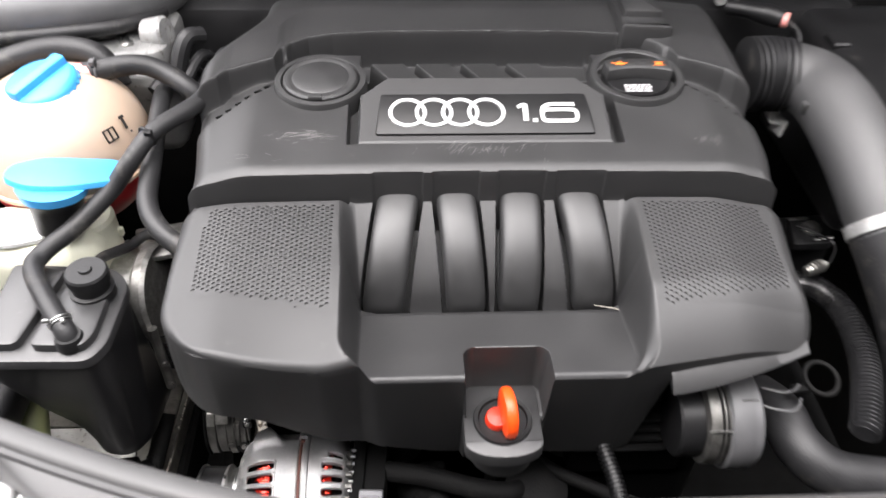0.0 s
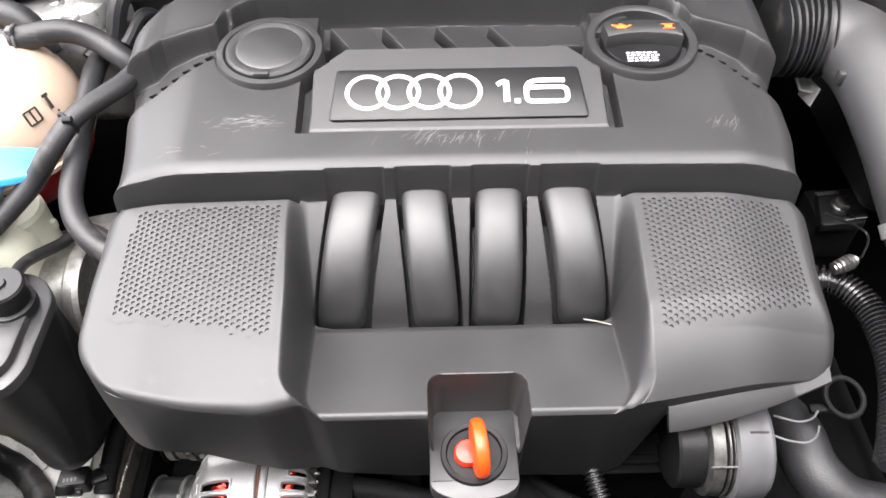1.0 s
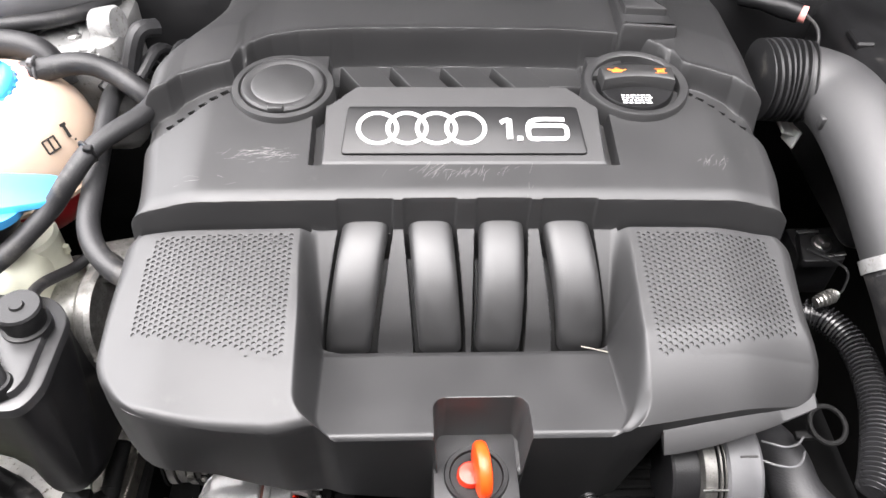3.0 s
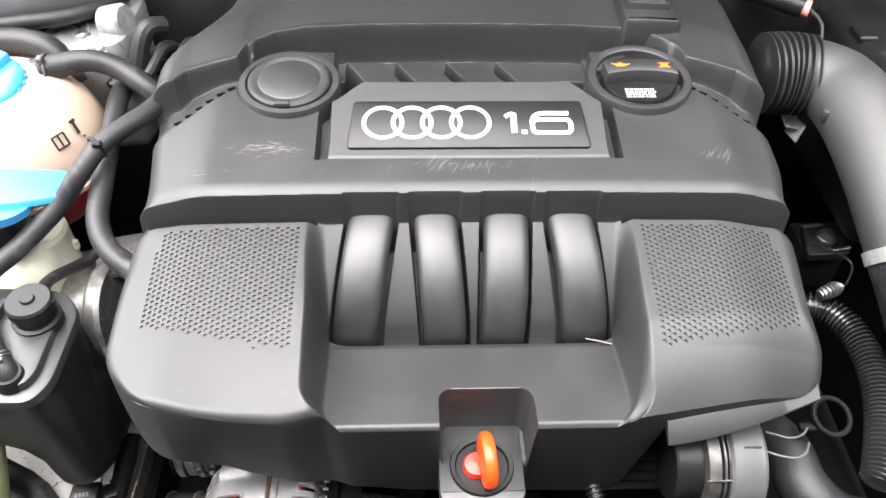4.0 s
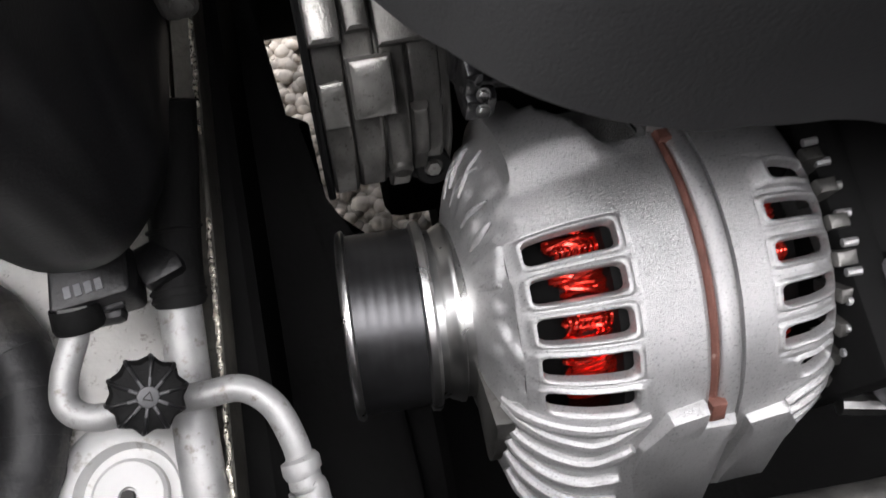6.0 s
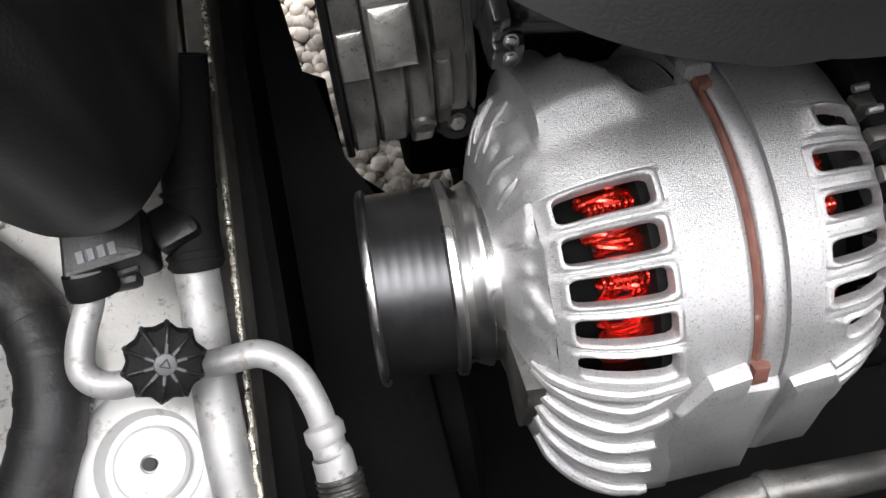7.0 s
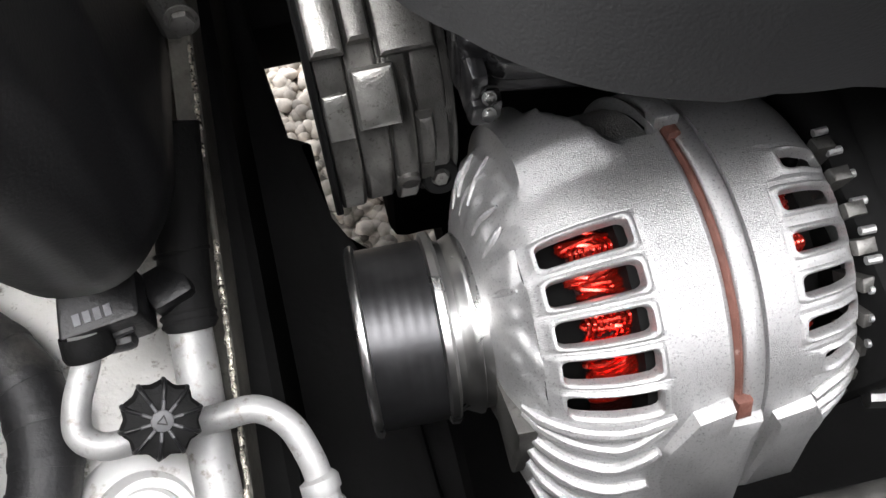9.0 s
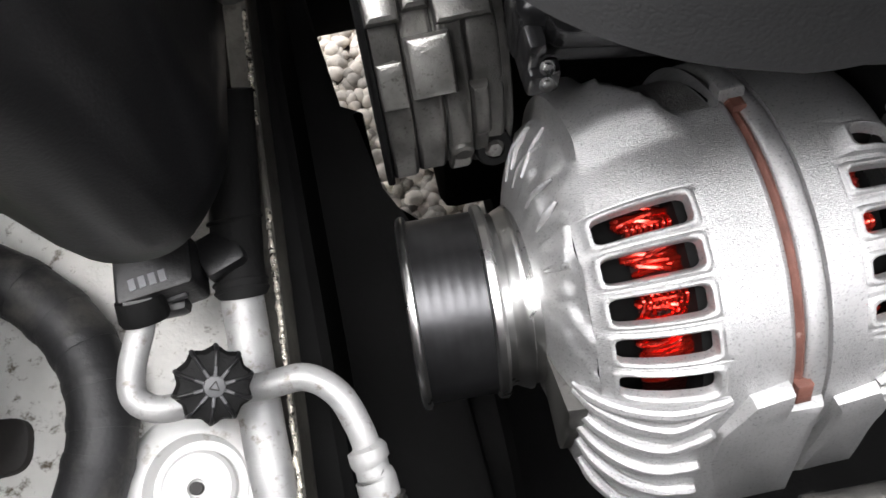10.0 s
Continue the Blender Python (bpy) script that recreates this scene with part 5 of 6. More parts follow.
part("latch", join(rbox((-0.322, 0.652, 0.812), (0.010, 0.012, 0.006), 0.0015, 1), rbox((-0.316, 0.648, 0.818), (0.006, 0.006, 0.010), 0.001, 1)), "tank_beige", brake)

wing = thing("headlamp_bracket", (-0.42, 0.62, 0.80), "pale painted metal bracket with a bolt, fixed to the inner wing", "bracket")
part("strap", join(plate(rounded([(-0.50, 0.600), (-0.40, 0.592), (-0.365, 0.602), (-0.385, 0.622), (-0.42, 0.645), (-0.50, 0.660)], 0.008), 0.846, 0.851, 0.001)), "paint", wing)
part("bolt", hexbolt((-0.425, 0.622, 0.851), (0, 0, 1), 0.007, 0.006), "steel", wing)

# hose that crosses the tank and drops to the canister
vapour = thing("vapour_hose", (-0.26, 0.65, 0.84), "long black rubber hose between engine and canister", "hose")
part("hose", tube([(-0.190, 0.790, 0.915), (-0.214, 0.752, 0.930), (-0.229, 0.704, 0.933), (-0.260, 0.662, 0.931), (-0.280, 0.635, 0.915), (-0.299, 0.622, 0.893), (-0.330, 0.592, 0.873), (-0.354, 0.568, 0.863), (-0.3555, 0.545, 0.863), (-0.331, 0.506, 0.864), (-0.312, 0.481, 0.857), (-0.307, 0.475, 0.846)],
     0.0088, 18, 7), "rubber", vapour)
part("clamp", join(torus((-0.3165, 0.487, 0.8600), (0.6, -0.75, -0.45), 0.0094, 0.0010, 28, 8), torus((-0.3150, 0.485, 0.8590), (0.6, -0.75, -0.45), 0.0094, 0.0008, 28, 8), rbox((-0.324, 0.481, 0.866), (0.006, 0.003, 0.004), 0.001, 1), rbox((-0.309, 0.4795, 0.8675), (0.004, 0.004, 0.003), 0.001, 1)), "steel", vapour, "thin wire hose clamp")
solo("hose_clip", join(torus((-0.2655, 0.656, 0.929), (-0.7, -0.9, -0.2), 0.0095, 0.0016, 28, 8), rbox((-0.262, 0.650, 0.937), (0.008, 0.006, 0.005), 0.001, 1)), "black", "black plastic clip round the vapour hose", "clip")
solo("heater_hose", tube([(-0.285, 0.790, 0.895), (-0.279, 0.757, 0.905), (-0.272, 0.700, 0.905), (-0.2665, 0.640, 0.898), (-0.263, 0.605, 0.890), (-0.250, 0.580, 0.882), (-0.226, 0.563, 0.872), (-0.19, 0.56, 0.86)], 0.0095, 18, 7), "rubber", "black rubber heater hose beside the cover", "hose")
solo("overflow_hose", tube([(-0.352, 0.763, 0.933), (-0.305, 0.775, 0.937), (-0.275, 0.772, 0.930), (-0.245, 0.755, 0.918), (-0.22, 0.75, 0.89)], [0.012, 0.0105, 0.0105, 0.0105, 0.0105], 18, 7), "rubber", "short black hose on the coolant tank outlet", "hose")
solo("spring_clip", join(torus((-0.340, 0.7665, 0.9345), (1, 0.2, 0), 0.0128, 0.0014, 28, 8), rbox((-0.340, 0.760, 0.948), (0.006, 0.008, 0.006), 0.001, 1)), "ringgrey", "grey spring clip on the coolant hose", "clip")
solo("thin_hose", tube([(-0.245, 0.60, 0.80), (-0.262, 0.632, 0.812), (-0.285, 0.640, 0.820), (-0.300, 0.620, 0.822), (-0.312, 0.585, 0.840), (-0.306, 0.552, 0.858)], 0.0052, 12, 7), "rubber", "thin black hose running to the canister cap", "hose")

# charcoal canister
can = thing("canister", (-0.335, 0.51, 0.65), "black plastic canister with a ribbed flat lid and a round cap", "canister")
lid_o = rounded([(-0.388, 0.459), (-0.290, 0.457), (-0.279, 0.476), (-0.277, 0.548), (-0.296, 0.570), (-0.388, 0.576)], 0.014, 5)
def scaled(o, k, cx=-0.335, cy=0.515, dx=0.0, dy=0.0):
    return [(cx + (p[0] - cx) * k + dx, cy + (p[1] - cy) * k + dy) for p in o]


def can_body():
    low = rounded([(-0.356, 0.512), (-0.322, 0.474), (-0.296, 0.472), (-0.279, 0.495), (-0.272, 0.565), (-0.356, 0.574)], 0.016, 5)
    top = scaled(lid_o, 0.96)
    loops = []
    for z, w, k in ((0.834, 0.0, 1.0), (0.80, 0.12, 1.0), (0.75, 0.45, 1.0), (0.71, 0.8, 1.0), (0.69, 0.95, 1.0), (0.676, 1.0, 0.96), (0.669, 1.0, 0.86), (0.666, 1.0, 0.6), (0.665, 1.0, 0.1)):
        o = [(a[0] + (b[0] - a[0]) * w, a[1] + (b[1] - a[1]) * w) for a, b in zip(top, low)]
        loops.append([(x, y, z) for x, y in scaled(o, k, -0.313, 0.525)][::-1])
    return loft(loops)


part("body", can_body(), "canister", can, "tapering black body")
lidp = part("lid", plate(lid_o, 0.832, 0.842, 0.002), "can_lid", can, "flat flanged lid")
part("raised_panel", plate(rounded([(-0.340, 0.469), (-0.296, 0.467), (-0.289, 0.480), (-0.288, 0.545), (-0.325, 0.560)], 0.008), 0.841, 0.8505, 0.002), "can_lid", lidp)
part("raised_panel", plate(rounded([(-0.384, 0.470), (-0.350, 0.470), (-0.335, 0.560), (-0.384, 0.568)], 0.008), 0.841, 0.8505, 0.002), "can_lid", lidp)
part("round_cap", join(revolve([(0.0, 0.0195), (0.008, 0.0195), (0.009, 0.0165), (0.018, 0.0165), (0.019, 0.0185), (0.027, 0.0185), (0.029, 0.017), (0.029, 0.006), (0.031, 0.005), (0.031, 0.0)], (-0.304, 0.533, 0.845), (0, 0, 1), 40)), "black", lidp, "round black cap")
part("hose_stub", revolve([(-0.002, 0.0125), (0.004, 0.012), (0.008, 0.0104), (0.008, 0.0)], (-0.308, 0.476, 0.846), (0, 0, 1), 28), "black", lidp)

# alloy engine mount between canister and cover
mount = thing("engine_mount", (-0.275, 0.60, 0.70), "dull cast alloy engine mount bolted to the body", "engine mount")
part("casting", join(revolve([(-0.03, 0.0), (-0.03, 0.040), (-0.020, 0.046), (0.010, 0.046), (0.014, 0.040), (0.014, 0.0)], (-0.288, 0.612, 0.765), (0.9, -0.1, 0.15), 48),
                     revolve([(-0.008, 0.050), (-0.004, 0.053), (0.004, 0.053), (0.008, 0.050)], (-0.277, 0.609, 0.768), (0.9, -0.1, 0.15), 48),
                     rbox((-0.305, 0.64, 0.76), (0.06, 0.07, 0.06), 0.014, 3)), "alu_pale", mount)
part("plate", rbox((-0.266, 0.650, 0.802), (0.07, 0.05, 0.008), 0.003, 2, turn(0, 6, 20)), "alu_pale", mount)
part("stud", tube([(-0.24, 0.605, 0.80), (-0.218, 0.600, 0.80)], 0.008, 12, 2), "steel", mount)
part("lower_stud", join(tube([(-0.274, 0.555, 0.772), (-0.267, 0.540, 0.700)], 0.005, 10, 3), hexbolt((-0.266, 0.540, 0.735), (0, -1, 0.3), 0.0035, 0.003), hexbolt((-0.264, 0.534, 0.710), (0, -1, 0.3), 0.0035, 0.003)), "alu_dirty", mount)
solo("washer_tube", tube([(-0.425, 0.60, 0.72), (-0.412, 0.53, 0.68), (-0.398, 0.475, 0.65), (-0.395, 0.44, 0.63)], 0.0165, 20, 5), "green", "olive translucent plastic tube behind the front panel", "tube")

# wing edge and strut panel behind the tank
solo("wing_seal", tube([(-0.62, 0.80, 0.955), (-0.50, 0.832, 0.957), (-0.41, 0.852, 0.957), (-0.345, 0.880, 0.952), (-0.305, 0.930, 0.940), (-0.29, 1.0, 0.93)], [0.033, 0.032, 0.030, 0.027, 0.022, 0.02], 22, 7), "ringgrey", "long grey rubber seal along the wing edge", "seal")
solo("wing_trim", tube([(-0.64, 0.765, 0.945), (-0.50, 0.798, 0.948), (-0.40, 0.822, 0.947), (-0.335, 0.850, 0.942), (-0.300, 0.90, 0.935)], 0.008, 12, 7), "rubber", "thin black trim strip below the wing seal", "trim strip")
tower = thing("strut_panel", (-0.36, 0.84, 0.80), "silver painted inner wing panel behind the coolant tank", "body panel")
part("panel", join(plate(rounded([(-0.62, 0.76), (-0.40, 0.80), (-0.285, 0.825), (-0.285, 0.93), (-0.62, 0.93)], 0.02), 0.90, 0.925, 0.008), rbox((-0.45, 0.86, 0.85), (0.34, 0.10, 0.11), 0.02, 3)), "wing_cast", tower)
for k in range(3):
    part("bolt", hexbolt((-0.42 + 0.045 * k, 0.815 + 0.012 * k, 0.924), (0, -0.2, 1), 0.006, 0.005), "steel", tower)
part("cylinder", join(revolve([(-0.012, 0.0), (-0.012, 0.016), (0.010, 0.0175), (0.013, 0.015), (0.013, 0.0)], (-0.300, 0.858, 0.93), (0.9, -0.2, 0.2), 32)), "pipe", tower, "bright round fitting")
for k in range(4):
    part("pressed_ridge", torus((-0.352, 0.842, 0.9235), (0.0, -0.12, 1), 0.016 + 0.011 * k, 0.0028, 40, 8), "wing_cast", tower)
part("lug_plate", join(plate(rounded([(-0.455, 0.792), (-0.385, 0.806), (-0.378, 0.834), (-0.450, 0.826)], 0.008), 0.922, 0.931, 0.002)), "alu_dirty", tower)
part("edge_clip", rbox((-0.318, 0.800, 0.922), (0.050, 0.006, 0.012), 0.002, 1, turn(0, 0, 14)), "wing_cast", tower)
solo("dark_loom", tube([(-0.47, 0.77, 0.925), (-0.43, 0.795, 0.935), (-0.39, 0.81, 0.937), (-0.35, 0.805, 0.93), (-0.33, 0.79, 0.90)], 0.013, 14, 6), "rubber", "thick black wiring loom behind the coolant tank", "wiring loom")
random.seed(21)
for k in range(7):
    a = Vector((-0.30 + 0.012 * k, 0.80 + 0.012 * random.random(), 0.90 - 0.02 * random.random()))
    b = a + Vector((random.uniform(0.02, 0.06), random.uniform(0.03, 0.10), random.uniform(-0.04, 0.04)))
    solo("engine_cable", tube([a, (a + b) / 2 + Vector((0, 0, random.uniform(0.0, 0.03))), b], random.uniform(0.004, 0.010), 10, 6), "rubber", "black cable in the gap behind the engine", "cable", "cables behind the engine")

# ---- things beside the engine: air intake side ----
def apipe(name, geo, mat, parent, label=""):
    return part(name, moved(geo, Matrix.Translation((0.020, -0.004, 0.0))), mat, parent, label)


air = thing("air_intake_pipe", (0.40, 0.64, 0.80), "fat black plastic air intake pipe with a ribbed bellows", "air pipe")
apipe("bellows", tube([(0.322, 0.764, 0.932), (0.345, 0.764, 0.932), (0.368, 0.760, 0.932)], [0.036, 0.037, 0.036], 32, 6, 0.0030, 0.0066), "rubber", air, "ribbed rubber bellows")
apipe("pipe", tube([(0.362, 0.761, 0.932), (0.376, 0.756, 0.932), (0.391, 0.738, 0.931), (0.399, 0.703, 0.927), (0.405, 0.650, 0.912), (0.409, 0.600, 0.891), (0.414, 0.567, 0.872)], [0.035, 0.035, 0.036, 0.037, 0.037, 0.036, 0.035], 34, 8), "elbow", air, "smooth satin black elbow")
apipe("lower_pipe", tube([(0.412, 0.577, 0.878), (0.424, 0.546, 0.851), (0.440, 0.50, 0.805), (0.450, 0.45, 0.75)], [0.036, 0.0365, 0.036, 0.035], 30, 6), "rubber", air, "black rubber lower pipe")
apipe("clamp", tube([(0.4110, 0.582, 0.8815), (0.4130, 0.572, 0.8750)], [0.0378, 0.0378], 36, 4), "pipe", air, "bright metal hose clamp")
apipe("nub", rbox((0.364, 0.700, 0.930), (0.010, 0.010, 0.014), 0.003, 2), "cover_smooth", air)
clip = thing("metal_tab", (0.385, 0.745, 0.86), "pale folded metal tab under the air pipe", "tab")
part("tab", join(rbox((0.386, 0.752, 0.882), (0.024, 0.022, 0.003), 0.001, 1, turn(20, 25, 15)), rbox((0.392, 0.748, 0.874), (0.003, 0.020, 0.020), 0.001, 1, turn(0, 10, 15))), "paint", clip)
brk2 = thing("side_bracket", (0.465, 0.725, 0.70), "dark metal bracket with a bolt beside the engine", "bracket")
part("plate", join(plate(rounded([(0.435, 0.697), (0.484, 0.699), (0.502, 0.752), (0.447, 0.748)], 0.006), 0.730, 0.740, 0.002), rbox((0.465, 0.735, 0.700), (0.05, 0.05, 0.06), 0.004)), "black", brk2)
part("slot_bar", rbox((0.456, 0.742, 0.7412), (0.026, 0.005, 0.002), 0.0008, 1, turn(0, 0, 5)), "steel", brk2)
part("slot_bar", rbox((0.474, 0.706, 0.7412), (0.026, 0.005, 0.002), 0.0008, 1, turn(0, 0, 8)), "steel", brk2)
part("bolt", hexbolt((0.466, 0.724, 0.740), (0, 0, 1), 0.0085, 0.008), "steel", brk2)
solo("corrugated_conduit", tube([(0.372, 0.600, 0.770), (0.388, 0.595, 0.777), (0.402, 0.586, 0.780), (0.416, 0.560, 0.780), (0.4180, 0.525, 0.780), (0.410, 0.484, 0.780), (0.394, 0.444, 0.780), (0.382, 0.418, 0.778), (0.377, 0.410, 0.777)], 0.0118, 20, 6, 0.0024, 0.0046), "lid", "shiny corrugated black conduit beside the cover", "conduit")
lead = thing("wire_lead", (0.395, 0.59, 0.80), "braided pale wire end beside the conduit", "wire")
part("braid", tube([(0.383, 0.5845, 0.806), (0.391, 0.5870, 0.808), (0.400, 0.5910, 0.808), (0.407, 0.5945, 0.806)], [0.0045, 0.0058, 0.0060, 0.0025], 10, 5, 0.0012, 0.0036), "alu_pale", lead, "frayed pale braid")
part("wire", tube([(0.406, 0.594, 0.806), (0.415, 0.600, 0.808), (0.424, 0.622, 0.812), (0.390, 0.640, 0.82)], 0.0012, 6, 6), "black", lead)

thr = thing("throttle_body", (0.24, 0.442, 0.71), "grey ringed throttle body under the cover's front lip", "throttle body")
TO = (-0.030, 0.446, 0.757)
ring = part("ring", revolve([(0.288, 0.030), (0.287, 0.044), (0.289, 0.0465), (0.304, 0.047), (0.306, 0.0460), (0.314, 0.0455), (0.317, 0.043), (0.317, 0.0)], TO, (1, 0, 0), 64), "ringgrey", thr, "grey plastic ring")
sleeve = part("sleeve", revolve([(0.268, 0.0), (0.268, 0.037), (0.270, 0.0415), (0.2795, 0.042), (0.280, 0.040), (0.2815, 0.040), (0.282, 0.043), (0.2835, 0.043), (0.284, 0.040), (0.2855, 0.040), (0.286, 0.0425), (0.288, 0.0425)], TO, (1, 0, 0), 64), "alu_dirty", thr, "metal sleeve")
part("band", join(*[torus((0.2808 + dx - 0.030, 0.446, 0.757), (1, 0, 0), 0.0408, 0.0009, 48, 6) for dx in (0.0, 0.0042)]), "dark", sleeve, "dark rings round the sleeve")
part("clamp_bar", rbox((0.250, 0.4115, 0.7835), (0.026, 0.0016, 0.0022), 0.0006, 1, turn(40)), "steel", sleeve)
part("core", revolve([(0.246, 0.0), (0.246, 0.033), (0.248, 0.035), (0.268, 0.035)], TO, (1, 0, 0), 40), "black", thr)
part("slot_mark", rbox((0.2745, 0.4310, 0.8012), (0.0145, 0.0018, 0.0012), 0.0004, 1, turn(19)), "ink_and_hole", ring)
solo("intake_hose", tube([(0.330, 0.50, 0.715), (0.338, 0.468, 0.728), (0.342, 0.432, 0.728), (0.366, 0.408, 0.720), (0.415, 0.402, 0.71), (0.50, 0.40, 0.70)], 0.0222, 24, 6), "rubber", "thick black hose bending round the throttle body", "hose")
solo("ring_hook", join(torus((0.368, 0.477, 0.770), (0.1, -0.3, 1), 0.0165, 0.0024, 36, 8), rbox((0.347, 0.470, 0.764), (0.018, 0.008, 0.006), 0.002)), "dark_rubber", "black plastic ring bracket beside the conduit", "bracket")
for pts in (((0.290, 0.446, 0.799), (0.2975, 0.4425, 0.800), (0.308, 0.4395, 0.800), (0.319, 0.4425, 0.799), (0.327, 0.450, 0.797)), ((0.290, 0.434, 0.789), (0.300, 0.4290, 0.790), (0.313, 0.4275, 0.789), (0.323, 0.4325, 0.788), (0.329, 0.442, 0.787))):
    solo("wire_loop", tube(pts, 0.0010, 8, 6), "ringgrey", "thin pale cable loop at the throttle body", "cable", "throttle cables")

box = thing("air_filter_box", (0.56, 0.84, 0.70), "matt black air filter box beside the intake pipe", "filter box")
part("case", join(rbox((0.565, 0.82, 0.84), (0.20, 0.26, 0.17), 0.02, 4), rbox((0.48, 0.80, 0.86), (0.03, 0.10, 0.08), 0.008, 2)), "black", box)
part("catch", rbox((0.482, 0.845, 0.925), (0.02, 0.03, 0.008), 0.002, 1), "black", box)
conn = thing("sensor_plug", (0.40, 0.895, 0.92), "small grey sensor plug with a pink end on a wire", "plug")
part("body", tube([(0.372, 0.918, 0.932), (0.392, 0.905, 0.934), (0.410, 0.895, 0.934), (0.428, 0.884, 0.932)], [0.009, 0.009, 0.012, 0.011], 16, 4), "black", conn)
part("end", tube([(0.427, 0.885, 0.932), (0.434, 0.881, 0.932)], 0.009, 14, 2), "pink", conn)
part("wire", tube([(0.434, 0.881, 0.932), (0.442, 0.86, 0.925), (0.435, 0.83, 0.905)], 0.002, 8, 6), "rubber", conn)
part("tip", join(rbox((0.365, 0.925, 0.938), (0.012, 0.012, 0.012), 0.002, 1), rbox((0.382, 0.918, 0.945), (0.008, 0.008, 0.008), 0.002, 1)), "pipe", conn)

# ---- front panel ----
def slam_line(x):
    return 0.311 + 0.516 * max(0.0, -0.05 - x) ** 1.43


def outer_edge(x):
    return min(slam_line(x) - 0.036, 0.351 - 0.80 * (x + 0.317)) if x < -0.20 else slam_line(x) - 0.085


def slam():
    inner = [(0.004, -0.10), (0.002, -0.03), (0.0, -0.008), (-0.002, -0.003), (-0.006, 0.0), (-0.016, 0.001), (-0.0205, -0.001), (-0.0220, -0.004), (-0.0232, -0.001), (-0.0275, -0.0005), (-0.0290, -0.004), (-0.0300, -0.0015)]
    loops = []
    for k in range(120):
        x = -0.56 + 1.16 * k / 119
        y = slam_line(x)
        d = (slam_line(x + 0.005) - slam_line(x - 0.005)) / 0.01
        n = Vector((d, -1)).normalized()
        row = [(x - n.x * o, y - n.y * o, 0.858 + dz) for o, dz in inner]
        px, py, pz = row[-1]
        e = outer_edge(px)
        row += [(px + n.x * 0.003, min(py, e + 0.004) if py > e + 0.004 else py - 0.001, pz - 0.002), (px, e, pz - 0.006), (px, e - 0.002, pz - 0.012), (px, e - 0.001, pz - 0.04)]
        loops.append(row)
    return loft(loops, closed=False)


solo("front_panel", slam(), "slam", "grey moulded panel across the front of the engine bay", "front panel", kind="structure", sharp=60)
for k in range(9):
    x = -0.414 + 0.028 * k
    solo("grille_slat", rbox((x, 0.351 - 0.80 * (x + 0.317) - 0.040, 0.815), (0.0240, 0.13, 0.020), 0.004, 3, turn(-4, 0, 4)), "white", "white glossy slat in front of the panel", "slat", "slats along the nose")
lamp = thing("headlamp_housing", (-0.45, 0.47, 0.70), "black plastic back of the headlamp beside the canister", "headlamp housing")
part("shell", rbox((-0.450, 0.470, 0.722), (0.10, 0.15, 0.045), 0.010, 3), "canister", lamp)
part("rear_cap", revolve([(0.0, 0.030), (0.008, 0.029), (0.010, 0.026), (0.010, 0.0)], (-0.455, 0.47, 0.744), (0, 0, 1), 32), "canister", lamp, "round black rear cap")
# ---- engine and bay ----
# block and bay walls carry the deep shade in their near-black colour
solo("engine_block", join(rbox((0.08, 0.66, 0.60), (0.50, 0.26, 0.22), 0.03, 3), rbox((0.10, 0.60, 0.50), (0.46, 0.14, 0.30), 0.03, 3)), "dark", "engine block under the cover, bay shade in its near-black", "engine block")
solo("inlet_manifold", join(*[tube([(x, 0.60, 0.70), (x, 0.545, 0.70), (x, 0.52, 0.66), (x, 0.53, 0.60)], 0.022, 14, 4) for x in (-0.03, 0.06, 0.15, 0.24)]), "black", "black plastic inlet manifold under the cover", "manifold")
filt = thing("oil_filter", (0.12, 0.46, 0.55), "black oil filter housing below the dipstick", "oil filter")
part("housing", revolve([(-0.06, 0.030), (0.03, 0.030), (0.034, 0.032), (0.040, 0.032), (0.044, 0.026), (0.05, 0.012), (0.05, 0.0)], (0.105, 0.455, 0.60), (0, -0.2, 1), 40), "dark_rubber", filt)
for dz in (0.004, 0.020):
    part("ridge", torus((0.105, 0.453 - dz * 0.2, 0.60 + dz), (0, -0.2, 1), 0.031, 0.0025, 40, 8), "black", filt)
for k, (x, z, w) in enumerate(((-0.010, 0.030, 0.020), (0.012, 0.030, 0.012), (-0.006, 0.012, 0.014))):
    part("label_bar", rbox((0.105 + x, 0.4220, 0.60 + z), (w, 0.0012, 0.0035), 0.0004, 1, turn(-11)), "ringlight", filt, "small pale printed bar")
solo("block_casting", join(rbox((0.00, 0.475, 0.615), (0.03, 0.03, 0.03), 0.006, 2), rbox((0.03, 0.45, 0.60), (0.025, 0.02, 0.02), 0.004, 2)), "dark", "near-black alloy castings below the hoses", "casting")
pan = thing("engine_ribs", (0.20, 0.47, 0.66), "black ribbed plastic cover below the front lip", "cover")
for k in range(4):
    part("rib", rbox((0.19, 0.462 - 0.004 * k, 0.735 - 0.010 * k), (0.085, 0.010, 0.004), 0.0015, 1), "dark", pan)
part("back", rbox((0.20, 0.485, 0.69), (0.12, 0.03, 0.13), 0.006, 2), "dark", pan)

# side rail with the rusty flange
rail = thing("side_rail", (-0.39, 0.55, 0.45), "silver painted chassis rail with a rusty welded flange", "chassis rail", kind="structure")
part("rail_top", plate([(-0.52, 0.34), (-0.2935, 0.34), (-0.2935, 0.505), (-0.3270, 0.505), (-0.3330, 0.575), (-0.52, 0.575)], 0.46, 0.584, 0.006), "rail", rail)
